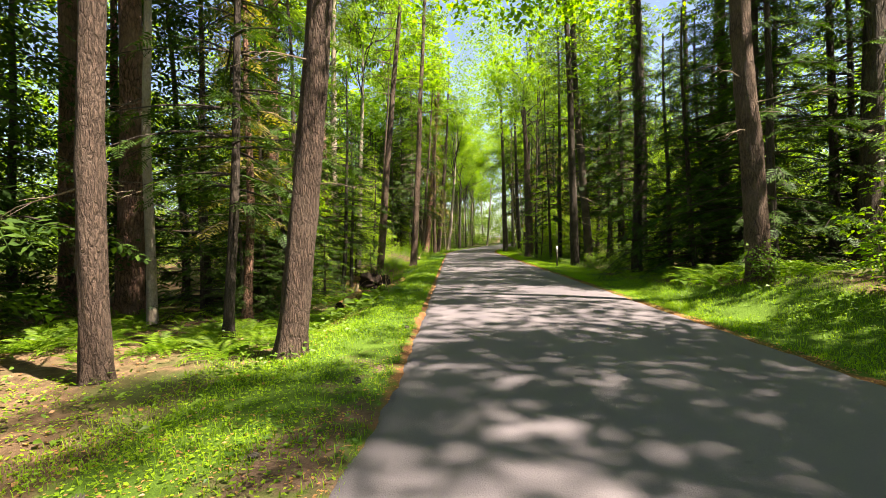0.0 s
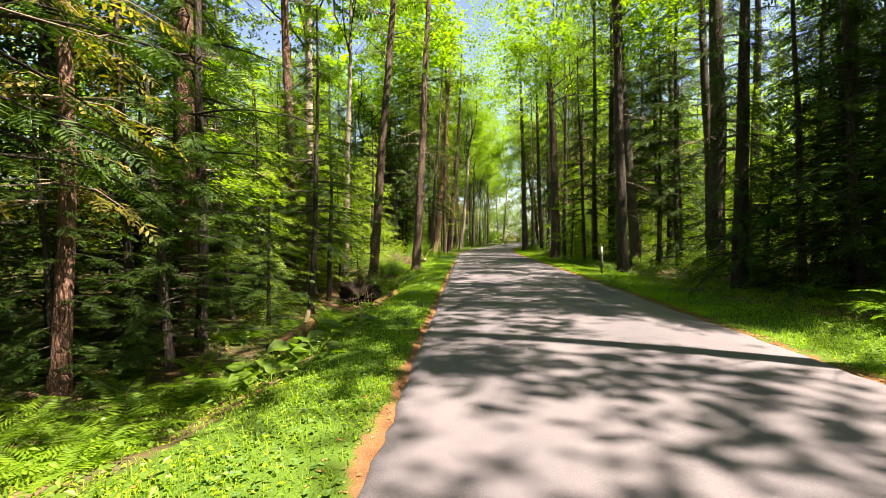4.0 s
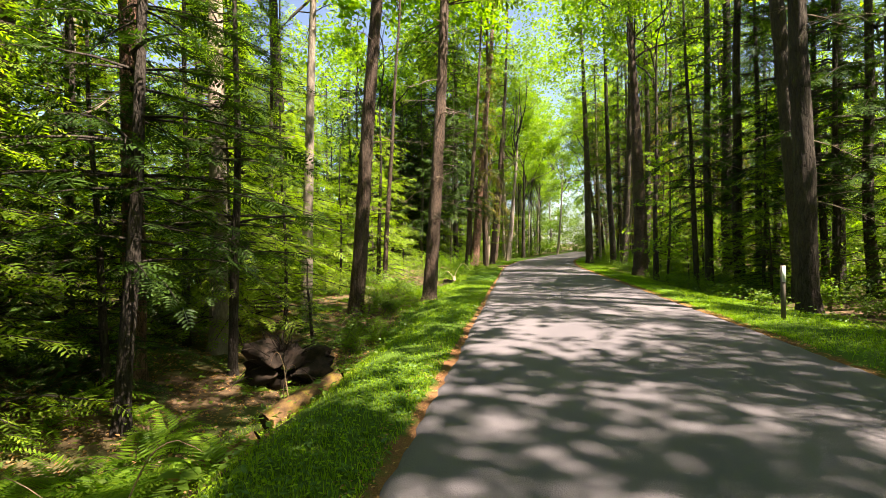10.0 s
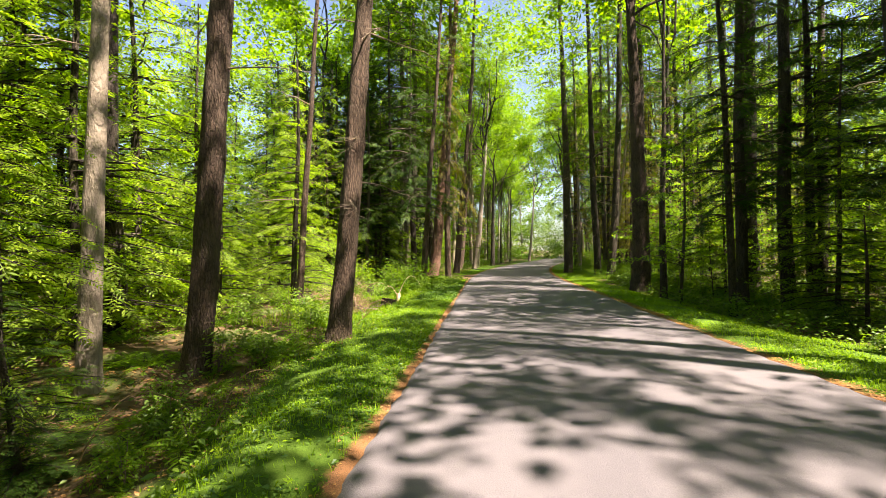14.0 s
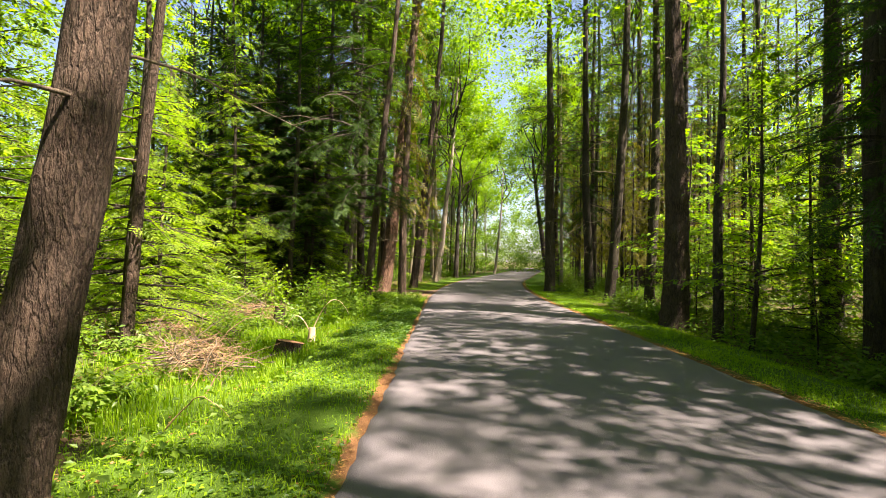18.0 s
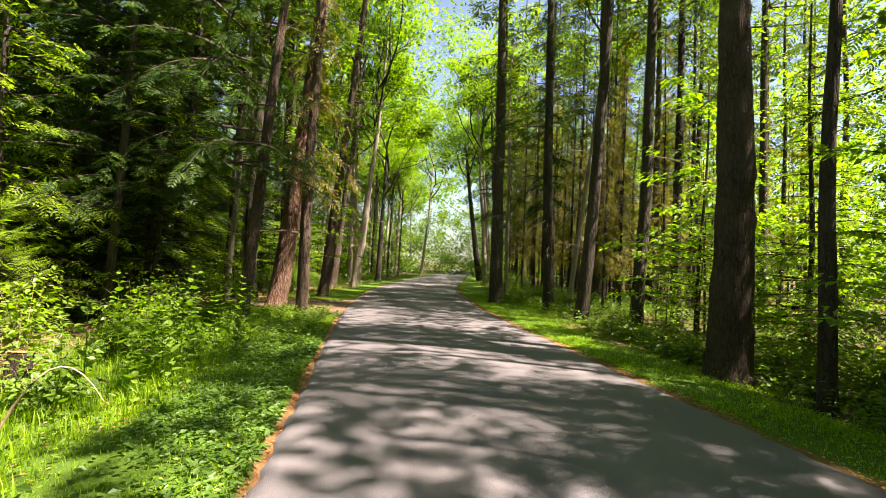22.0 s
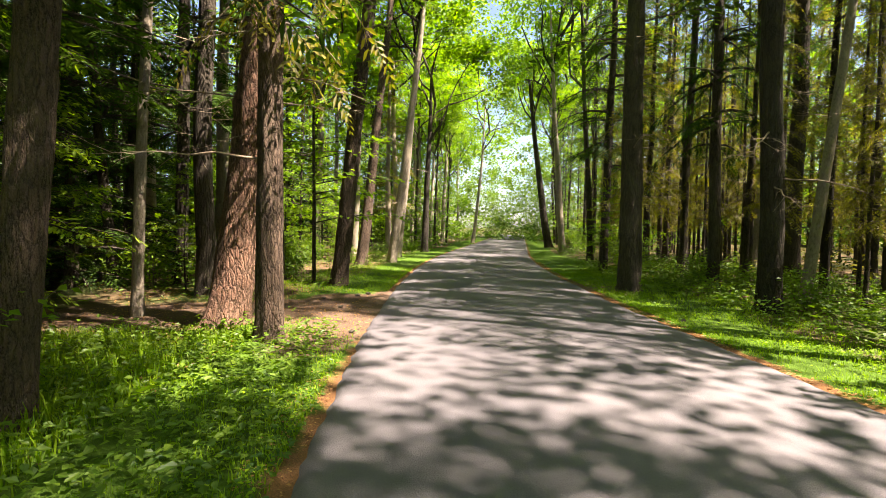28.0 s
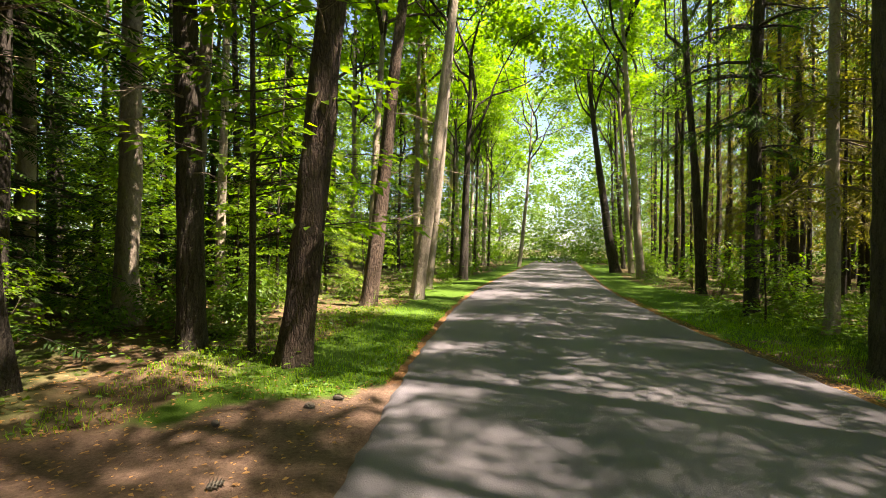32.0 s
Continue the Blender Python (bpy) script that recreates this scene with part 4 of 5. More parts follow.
_r = np.random.default_rng(5)
for _side in (-1, 1):
    _x, _y = verge_points(_r, 135000, _side, 0.1 if _side < 0 else 0.2, 2.9, 1.0, 58.0, 1.3)
    tagged(part("grass", [blades(_r, _x, _y, 0.07, 1.0)], GRASS, flat=True), "short bright green grass on the verge", "grass", kind="stuff")
_x, _y = _r.uniform(-4.8, -1.6, 30000), _r.uniform(31.0, 47.2, 30000)
_ok = _r.random(30000) < 0.6 + 0.4 * np.sin(_x * 2.7 + 1.3 * _y)
tagged(part("grass", [blades(_r, _x[_ok], _y[_ok], 0.2, 0.7)], GRASS, flat=True), "longer green grass in the sunny clearing", "grass", kind="stuff")

# ---- far woods that close the view, and leaf clumps added for shade ----
def far_woods(name, seed, count, place, size, material, label):
    """A far belt of foliage: loose clouds of leaves, with gaps, from the floor to the tree tops."""
    r = np.random.default_rng(seed)
    x, y, z = place(r, count)
    c = np.stack([x, y, z + ground_z(x, y)], 1)
    tagged(part(name, [leaf_cloud(r, c, r.uniform(0.7, 1.9, count) * (1 if size > 0.2 else 0.62), 42, size, 0.7 if size > 0.2 else 0.4)], material, flat=True), label, "woods", kind="stuff")


def belt(side, near, far, y0, y1, low=0.2, high=22.0, power=1.0):
    def place(r, n):
        y = r.uniform(y0, y1, n)
        d = r.uniform(near, far, n)
        return np.where(side < 0, EDGE_L - d, EDGE_R + d) + road_shift(y), y, low + (high - low) * r.random(n) ** power
    return place


def across(y0, y1, x0, x1, low, high):
    def place(r, n):
        y = r.uniform(y0, y1, n)
        return r.uniform(x0, x1, n), y, low + (high - low) * r.random(n) ** 1.2
    return place


for _i, (_side, _mat, _n, _near, _far, _hi, _lab) in enumerate((
        (-1, LEAVES, 1050, 18, 44, 22, "sunlit broad-leaved woods deep behind the trees"), (-1, NEEDLES, 1100, 14, 36, 15, "dark evergreen woods deep behind the trees"),
        (1, LEAVES, 1050, 18, 44, 22, "sunlit broad-leaved woods deep behind the trees"), (1, NEEDLES, 1100, 14, 36, 15, "dark evergreen woods deep behind the trees"))):
    far_woods("far_woods", 201 + _i, _n, belt(_side, _near, _far, (34 if _side < 0 else 26) if _mat is LEAVES else -25, 112, 0.2, _hi), 0.3, _mat, _lab)
for _s in (-1, 1):
    far_woods("far_woods", 280 + _s, 420, belt(_s, 17, 34, -20, 27, 0.2, 19), 0.3, NEEDLES, "dark evergreen woods deep behind the trees")
far_woods("far_woods", 205, 1500, across(93, 118, -15, 60, 0.2, 22), 0.3, LEAVES_LOW, "bright green woods where the road bends away")
for _s in (-1, 1):
    far_woods("far_woods", 260 + _s, 600, belt(_s, 33, 46, 30, 112, 0.1, 17), 0.62, LEAVES, "green woods far behind the trees")
    far_woods("far_woods", 285 + _s, 420, belt(_s, 33, 46, -20, 30, 0.1, 19), 0.62, NEEDLES, "dark evergreen woods far behind the trees")
for _s in (-1, 1):
    far_woods("far_woods", 266 + _s, 430, belt(_s, 1.6, 13, 70 if _s < 0 else 78, 112, 0.2, 13, 1.4), 0.26, LEAVES_LOW, "bright green leaves crowding the road at the bend")
far_woods("far_woods", 263, 1200, across(104, 122, -20, 60, 0.1, 27), 0.55, LEAVES_LOW, "bright green woods where the road bends away")
far_woods("far_woods", 207, 500, across(93, 108, 2, 32, 0.1, 9), 0.3, LEAVES_LOW, "bright green woods where the road bends away")
# added leaf clumps, mostly out of view, keeping sky and sun off the wood
for _i, (_y0, _y1, _near, _n) in enumerate(((-25, 14, 5, 380), (14, 26, 12, 90), (26, 39, 24, 40), (46, 50, 5, 60), (62, 100, 14, 200))):
    far_woods("canopy", 250 + _i, _n, belt(-1, _near, 32, _y0, _y1, 13, 23), 0.42, LEAVES, "leaf clumps added high above the wood to shade it")
for _i, (_y0, _y1, _n) in enumerate(((-25, 1.5, 90), (14, 20, 16), (45, 100, 60))):
    far_woods("canopy", 270 + _i, _n, belt(1, 15, 36, _y0, _y1, 14, 23), 0.42, LEAVES, "leaf clumps added high above the wood to shade it")
# added overhead clumps: their shadows darken the start, the verge and the left wood
far_woods("canopy", 210, 100, across(-16, -4, -3, 14, 13, 20), 0.36, LEAVES, "leaf clumps added above the road for shade and sky cover")
for _i, (_y0, _y1, _n) in enumerate(((-4, 14, 300), (37, 50, 130))):
    far_woods("canopy", 214 + _i, _n, across(_y0, _y1, -6, 0.3, 14.5, 22), 0.4, LEAVES, "leaf clumps added high above the verge to shade the wood")
far_woods("canopy", 217, 78, across(7.5, 17.5, 3.2, 8.8, 12, 18), 0.36, LEAVES, "leaf clumps added above the road for shade and sky cover")
# leaf clumps added beside the road, set where their shadows should dapple it
for _i, (_y0, _y1, _n) in enumerate(((11.2, 16, 30), (46, 50.5, 26), (36, 38.5, 8), (-0.5, 3.4, 78), (-3.5, 1.5, 30), (21, 23, 8), (3.2, 8, 46), (13.2, 18, 42))):
    far_woods("canopy", 240 + _i, _n, across(_y0, _y1, 8.8, 13.8, 11, 17.5), 0.3, LEAVES, "leaf clumps added above the roadside to dapple the road")
far_woods("canopy", 268, 100, across(50, 80, 1, 9, 13, 27), 0.26, LEAVES_LOW, "leaf clumps added above the road for shade and sky cover at the bend")
far_woods("canopy", 265, 70, across(62, 96, 0, 14, 10, 22), 0.24, LEAVES_LOW, "leaf clumps added above the road for shade and sky cover at the bend")
# added clumps above the road: 290 shades the left verge, 292 covers sky
far_woods("canopy", 290, 88, across(18.0, 25.0, 0.8, 7.6, 12, 18), 0.34, LEAVES, "leaf clumps added above the road for shade and sky cover")
far_woods("canopy", 292, 40, across(43, 54, 2.5, 6.0, 13, 20), 0.24, LEAVES, "leaf clumps added above the road for shade and sky cover")
# more shadow casters: clumps added above the road and its right side
far_woods("canopy", 294, 27, across(38.5, 44.5, 7.6, 13.2, 11, 16), 0.26, LEAVES, "leaf clumps added above the roadside to dapple the road")
far_woods("canopy", 296, 34, across(39.5, 43.5, 3.8, 7.6, 12, 17), 0.28, LEAVES, "leaf clumps added above the road for shade and sky cover")
far_woods("canopy", 298, 58, across(28, 33.5, 8.2, 11.8, 11, 16.5), 0.3, LEAVES, "leaf clumps added above the roadside to dapple the road")
far_woods("canopy", 300, 16, across(29, 34.5, 3.2, 6.6, 13, 17), 0.28, LEAVES, "leaf clumps added above the road for shade and sky cover")
far_woods("canopy", 301, 20, across(16.8, 20.2, 9.8, 13.8, 12, 16), 0.28, LEAVES, "leaf clumps added above the roadside to dapple the road")
# added to cover open sky far along the road
far_woods("canopy", 299, 62, across(40, 58, 1.2, 6.0, 17, 25), 0.24, LEAVES_LOW, "leaf clumps added above the road for shade and sky cover")
# unseen clumps added to shade the earth track
far_woods("canopy", 264, 7, across(46, 50, 2.0, 6.5, 12, 17), 0.3, LEAVES, "leaf clumps added above the earth track to shade it")
far_woods("far_woods", 212, 700, belt(-1, 26, 44, -25, 112, 0.1, 7), 0.42, LEAVES_LOW, "low woods far behind the trees")
far_woods("far_woods", 213, 700, belt(1, 26, 44, -25, 112, 0.1, 7), 0.42, LEAVES_LOW, "low woods far behind the trees")
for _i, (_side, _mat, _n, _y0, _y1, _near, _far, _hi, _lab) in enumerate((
        (-1, NEEDLES, 420, -3, 21, 11, 25, 19, "dark evergreen thicket between the trunks"), (-1, NEEDLES, 520, 2, 17, 7.0, 19, 15, "dark evergreen thicket between the trunks"), (-1, NEEDLES_SUN, 480, 22, 45, 6.0, 17, 10, "young evergreen thicket, brightened as if sunlit, between the trunks"),
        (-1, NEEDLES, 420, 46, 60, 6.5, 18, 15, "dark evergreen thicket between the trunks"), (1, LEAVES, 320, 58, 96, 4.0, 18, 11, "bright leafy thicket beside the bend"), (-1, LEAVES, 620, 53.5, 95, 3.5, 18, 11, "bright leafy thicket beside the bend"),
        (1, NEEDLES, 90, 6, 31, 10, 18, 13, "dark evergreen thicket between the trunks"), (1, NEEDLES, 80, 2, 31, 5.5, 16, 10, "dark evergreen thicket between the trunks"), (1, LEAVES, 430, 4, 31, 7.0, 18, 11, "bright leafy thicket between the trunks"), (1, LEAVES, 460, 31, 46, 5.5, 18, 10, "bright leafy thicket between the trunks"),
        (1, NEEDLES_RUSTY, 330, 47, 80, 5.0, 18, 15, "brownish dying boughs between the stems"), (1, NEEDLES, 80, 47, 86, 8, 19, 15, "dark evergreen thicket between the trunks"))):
    far_woods("thicket", 221 + _i, _n, belt(_side, _near, _far, _y0, _y1, 0.4, _hi, 1.3), 0.15, _mat, _lab)

far_woods("thicket", 306, 110, belt(-1, 5.0, 12, 13, 24, 0.8, 11), 0.15, NEEDLES, "dark evergreen thicket between the trunks")
far_woods("thicket", 307, 150, belt(1, 4.2, 11, 30, 44, 0.2, 3.6), 0.13, LEAVES, "bright leafy undergrowth between the trunks")

# ---- undergrowth ----
def fern_mesh(seed, fronds, length):
    r = np.random.default_rng(seed)
    out = []
    for i in range(fronds):
        az = 6.283 * i / fronds + r.uniform(-0.3, 0.3)
        t, f = PINNAE
        ln = length * r.uniform(0.7, 1.15)
        el = r.uniform(0.5, 1.05)
        s = t[:, 1]
        arc_y = np.cos(el) * s + 0.22 * s * s
        arc_z = np.sin(el) * s - 0.62 * s * s
        q = np.stack([t[:, 0] * 0.9, arc_y, arc_z + (t[:, 2] + 0.1 * s * s) * 0.6], 1) * ln
        ca, sa = math.cos(az), math.sin(az)
        out.append((np.stack([q[:, 0] * ca - q[:, 1] * sa, q[:, 0] * sa + q[:, 1] * ca, q[:, 2]], 1), f))
    return mesh_of("fern", out, FERN, True)


FERNS = [fern_mesh(s, n, ln) for s, n, ln in ((301, 9, 0.62), (302, 7, 0.75), (303, 11, 0.5))]


def fern(x, y, scale=1.0, label="green fern with arching fronds on the bank"):
    ob = new("fern", FERNS[int(_r.integers(3))])
    ob.matrix_world = pose(x, y, float(ground_z(x, y)) - 0.03, _r.normal(0, 6), _r.normal(0, 6), _r.uniform(0, 360)) @ Matrix.Scale(scale * _r.uniform(0.8, 1.2), 4)
    return tagged(ob, label, "fern", "ferns")


def shrub_model(seed, height, width, stems, leaves, size, leaf_mat, name, label, leaf=LEAF):
    r = np.random.default_rng(seed)
    root = thing(name, label, "shrub" if name == "shrub" else "plant")
    pos, ahead = [], []
    wood = []
    for i in range(stems):
        az, tip = r.uniform(0, 6.283), width * r.uniform(0.15, 0.6)
        s = np.linspace(0, 1, 6)
        h = height * r.uniform(0.6, 1.05)
        p = np.stack([np.cos(az) * tip * s ** 1.4, np.sin(az) * tip * s ** 1.4, h * s], 1) + r.normal(0, 0.02, (6, 3)) * s[:, None]
        wood.extend(tube(p, 0.009 * (1.1 - s) * (0.6 + height * 0.4), 4))
        m = leaves // stems
        ss = r.uniform(0.25, 1, m)
        a = r.uniform(0, 6.283, m)
        off = width * 0.28 * r.random(m) ** 0.7
        c = np.stack([np.interp(ss, s, p[:, k]) for k in range(3)], 1)
        pos.append(c + np.stack([np.cos(a) * off, np.sin(a) * off, r.normal(0, 0.05, m)], 1))
        ahead.append(np.stack([np.cos(a), np.sin(a), r.normal(-0.25, 0.3, m)], 1))
    pos, ahead = np.concatenate(pos), np.concatenate(ahead)
    up = np.stack([r.normal(0, 0.4, len(pos)), r.normal(0, 0.4, len(pos)), np.ones(len(pos))], 1)
    tagged(part("stemwork", wood, TWIG if name == "shrub" else leaf_mat, root), kind="stuff")
    tagged(part("foliage", [stamp(leaf[0], leaf[1], pos, ahead, up, size * r.uniform(0.6, 1.3, len(pos)))], leaf_mat, root, flat=True), kind="stuff")
    return root


def weed_model(seed, height, pairs, size):
    """A tall leafy stem with leaves in pairs, each a part."""
    r = np.random.default_rng(seed)
    root = thing("tall_weed", "tall green weed with paired pointed leaves", "plant")
    s = np.linspace(0, 1, 7)
    p = np.stack([0.08 * height * s ** 2 * r.normal(0, 1), 0.08 * height * s ** 2 * r.normal(0, 1), height * s], 1)
    part("stem", tube(p, 0.007 * (1.15 - s), 5), LEAVES_LOW, root)
    for i in range(pairs):
        u = 0.25 + 0.75 * i / pairs
        q = np.array([np.interp(u, s, p[:, k]) for k in range(3)])
        a = i * 1.57 + r.uniform(-0.3, 0.3)
        for b in (a, a + math.pi):
            ob = part("leaf", BLADE, None, root)
            ob.matrix_local = pose(*q, r.uniform(-5, 35), 0, math.degrees(b)) @ Matrix.Scale(size * (1.15 - 0.6 * u) * r.uniform(0.8, 1.2), 4)
    return root


BLADE = mesh_of("leaf", [(LEAF5[0], LEAF5[1])], LEAVES_LOW)
SHRUBS = [shrub_model(s, h, w, 9, 520, 0.09, m, "shrub", "low leafy bush in the undergrowth") for s, h, w, m in ((311, 0.9, 0.9, LEAVES_LOW), (312, 1.3, 1.1, LEAVES), (313, 0.6, 1.0, LEAVES_LOW))]
WEEDS = [weed_model(s, h, n, 0.17) for s, h, n in ((321, 1.1, 8), (322, 0.85, 7), (323, 1.3, 9))]


def put(models, x, y, scale=1.0, sink=0.03):
    src = models[int(_r.integers(len(models)))]
    return copy_thing(src, pose(x, y, float(ground_z(x, y)) - sink, _r.normal(0, 4), _r.normal(0, 4), _r.uniform(0, 360)) @ Matrix.Scale(scale * _r.uniform(0.75, 1.25), 4))


def scatter(n, x0, x1, y0, y1, make):
    for _ in range(n):
        y = _r.uniform(y0, y1)
        make(_r.uniform(x0, x1) + float(road_shift(y)), y)


_r = np.random.default_rng(17)
scatter(70, -8.0, -2.4, 6.6, 12.6, lambda x, y: fern(x, y, 1.15))
scatter(14, -4.6, -2.6, 9.5, 12.5, lambda x, y: fern(x, y, 1.1))
scatter(46, -5.2, -2.0, 14.8, 20.4, lambda x, y: fern(x, y, 1.2))
scatter(22, -3.4, -1.7, 15.2, 18.6, lambda x, y: fern(x, y, 1.15))
scatter(22, -5.4, -2.4, 24.0, 29.0, lambda x, y: fern(x, y, 1.0))
scatter(34, 6.4, 9.6, 10.8, 17.0, lambda x, y: fern(x, y, 1.2, "bright fern on the sunny bank"))
scatter(16, 6.3, 8.2, 10.0, 13.2, lambda x, y: fern(x, y, 1.3, "bright fern on the sunny bank"))
scatter(20, 6.6, 9.0, 44.5, 54.0, lambda x, y: fern(x, y, 0.9))
scatter(20, -7.0, -2.6, 28.0, 34.5, lambda x, y: fern(x, y, 0.9))
for _n, _x0, _x1, _y0, _y1, _s in ((14, -6.5, -2.8, 29.5, 37, 0.9), (22, -7.5, -2.6, 37.5, 45, 1.0), (16, -6.0, -3.4, 54.0, 62, 1.0), (14, -8.5, -4.6, 51.0, 57, 1.1), (8, -4.2, -1.6, 60, 74, 1.1),
                               (26, 6.9, 9.5, 31, 45, 0.95), (16, 7.0, 10.5, 16, 30, 0.9), (14, 6.6, 9.5, 2.5, 11, 1.0), (16, 7.2, 11, 46, 58, 0.8), (14, 6.8, 9.5, 56, 76, 1.1), (12, -9.5, -5.5, 21, 30, 1.0), (10, -3.4, -2.2, 24.5, 29, 0.6)):
    scatter(_n, _x0, _x1, _y0, _y1, lambda x, y: put(SHRUBS, x, y, _s))
scatter(30, -3.4, -1.25, 37.4, 41.8, lambda x, y: put(WEEDS, x, y, 1.05))
scatter(8, -3.4, -2.2, 41.5, 44, lambda x, y: put(WEEDS, x, y, 0.7))
scatter(34, -3.4, -0.5, 41.2, 46.6, lambda x, y: put(WEEDS, x, y, 0.3))
scatter(10, -3.6, -1.6, 41.0, 46.0, lambda x, y: put(SHRUBS, x, y, 0.45))
scatter(16, -3.0, -0.6, 52.2, 58.0, lambda x, y: put(WEEDS, x, y, 0.35))
scatter(14, 5.6, 7.4, 46.0, 56.0, lambda x, y: put(WEEDS, x, y, 0.4))
scatter(26, 6.5, 9.5, 46.5, 57.0, lambda x, y: put(WEEDS, x, y, 0.75))
scatter(20, 6.6, 9.5, 31.0, 42.0, lambda x, y: put(WEEDS, x, y, 0.6))
for _m in (*SHRUBS, *WEEDS):
    for _o in (*_m.children_recursive, _m):
        bpy.data.objects.remove(_o)


# ---- low leaves, dry leaves and needles on the floor ----
def carpet(name, seed, x, y, size, material, label, lift=0.05, tilt=0.35, leaf=LEAF):
    r = np.random.default_rng(seed)
    n = len(x)
    a = r.uniform(0, 6.283, n)
    pos = np.stack([x, y, ground_z(x, y) + lift * r.random(n)], 1)
    ahead = np.stack([np.cos(a), np.sin(a), r.normal(0, tilt * 0.6, n)], 1)
    up = np.stack([r.normal(0, tilt, n), r.normal(0, tilt, n), np.ones(n)], 1)
    tagged(part(name, [stamp(leaf[0], leaf[1], pos, ahead, up, size * r.uniform(0.5, 1.3, n))], material, flat=True), label, "ground cover", kind="stuff")


_r = np.random.default_rng(23)
_x, _y = verge_points(_r, 26000, -1, 0.1, 1.1, 3.0, 62, 1.1)
carpet("ground_ivy", 401, _x, _y, 0.055, LEAVES_DARK, "low dark clover and ivy leaves along the road's edge", 0.05)
_x, _y = verge_points(_r, 16000, 1, 0.22, 1.6, 2.0, 62, 1.1)
carpet("ground_ivy", 402, _x, _y, 0.055, LEAVES_LOW, "low clover leaves along the road's edge", 0.05)
for _i, (_s, _mat) in enumerate(((-1, LEAVES_LOW), (1, LEAVES_LOW))):
    _x, _y = verge_points(_r, 42000, _s, 0.15, 2.8, 1.5, 50, 1.15)
    carpet("clover", 410 + _i, _x, _y, 0.04, GRASS, "small clover leaves among the verge grass", 0.06, 0.4)
_d = _r.random(12000) ** 1.3
_y = _r.uniform(35.2, 42.8, 12000)
_ok = _r.random(12000) < 0.75 + 0.4 * np.sin(_y * 1.9) - 0.4 * _d
carpet("ground_ivy", 415, EDGE_L - 0.08 - 1.3 * _d[_ok], _y[_ok], 0.07, LEAVES_DARK, "dark glossy ivy carpet along the road's edge", 0.08, 0.4)
_x, _y = verge_points(_r, 30000, -1, 1.2, 9.0, 4.0, 70, 1.3)
carpet("herb_layer", 403, _x, _y, 0.085, LEAVES_LOW, "low herbs and seedlings on the forest floor", 0.22, 0.45)
_x, _y = verge_points(_r, 26000, 1, 1.7, 9.0, 3.0, 72, 1.3)
carpet("herb_layer", 404, _x, _y, 0.085, LEAVES_LOW, "low herbs and seedlings on the forest floor", 0.22, 0.45)
_x, _y = verge_points(_r, 16000, -1, 1.5, 8.0, 3.0, 60, 1.2)
carpet("dry_leaves", 405, _x, _y, 0.06, STRAW, "brown fallen leaves on the forest floor", 0.03)
carpet("dry_leaves", 421, _r.uniform(-5.0, -0.3, 2600), _r.uniform(0.8, 4.4, 2600), 0.035, STRAW, "brown leaf bits on the worn lay-by", 0.02, 0.2)
carpet("clover", 422, _r.uniform(-5.0, -0.5, 5000), _r.uniform(1.5, 6.0, 5000), 0.04, GRASS, "small clover leaves on the worn lay-by", 0.04, 0.4)
carpet("dry_leaves", 418, _r.uniform(-7.5, -2.3, 6000), _r.uniform(17.5, 27.5, 6000), 0.065, STRAW, "brown fallen leaves in the ditch", 0.03)
carpet("herb_layer", 419, _r.uniform(-3.6, -0.4, 6900), _r.uniform(40.5, 47.7, 6900), 0.075, LEAVES_LOW, "low herbs and seedlings in the long grass", 0.2, 0.45)
carpet("herb_layer", 424, _r.uniform(6.7, 12.0, 16000), _r.uniform(30.0, 44.0, 16000), 0.1, LEAVES_LOW, "leafy herbs and seedlings between the trunks", 0.45, 0.45)
carpet("herb_layer", 425, _r.uniform(6.7, 12.0, 12000), _r.uniform(46.0, 58.0, 12000), 0.1, LEAVES_LOW, "leafy herbs and seedlings between the trunks", 0.4, 0.45)
carpet("dry_leaves", 420, _r.uniform(-5.0, 0.0, 2600), _r.uniform(47.0, 52.0, 2600), 0.045, STRAW, "needles and leaf bits on the earth track", 0.012, 0.15)
_x, _y = verge_points(_r, 9000, -1, 0.0, 0.35, 0.8, 62, 1.0)
carpet("pine_litter", 406, _x, _y, 0.035, STRAW, "orange brown needles and bits along the road's edge", 0.012, 0.15)
_x, _y = verge_points(_r, 17000, 1, -0.03, 0.24, 0.8, 62, 1.0)
carpet("pine_litter", 407, _x, _y, 0.045, STRAW, "orange brown needles and bits along the road's edge", 0.012, 0.15)


# ---- single things beside the road ----
def plain(name, *stops, scale=14.0, rough=0.85, relief=0.01, stretch=(1, 1, 1)):
    n = Nodes(name)
    v = n.coords("Object", stretch)
    f = n.noise(v, scale, 5.0, 0.7)
    return n.surface(n.ramp(f, *stops), rough, n.bump(f, 0.8, relief), 0.2)


CUT = plain("cut_wood", (0.25, (0.1, 0.05, 0.028)), (0.5, (0.2, 0.105, 0.055)), (0.75, (0.31, 0.19, 0.1)), scale=9.0, relief=0.004)
FRESH = plain("split_wood", (0.3, (0.42, 0.28, 0.17)), (0.7, (0.68, 0.52, 0.36)), scale=12.0, stretch=(1, 1, 0.2))
MOSSY = plain("mossy_wood", (0.3, (0.03, 0.02, 0.012)), (0.48, (0.15, 0.085, 0.04)), (0.6, (0.25, 0.17, 0.04)), (0.85, (0.19, 0.2, 0.04)), scale=6.0, relief=0.02)
# rotten wood, taken near black: shade on the root plate is in the colour
SHADED_ROTTEN = plain("shaded_rotten_wood", (0.3, (0.006, 0.005, 0.004)), (0.7, (0.036, 0.023, 0.016)), scale=10.0, relief=0.04)
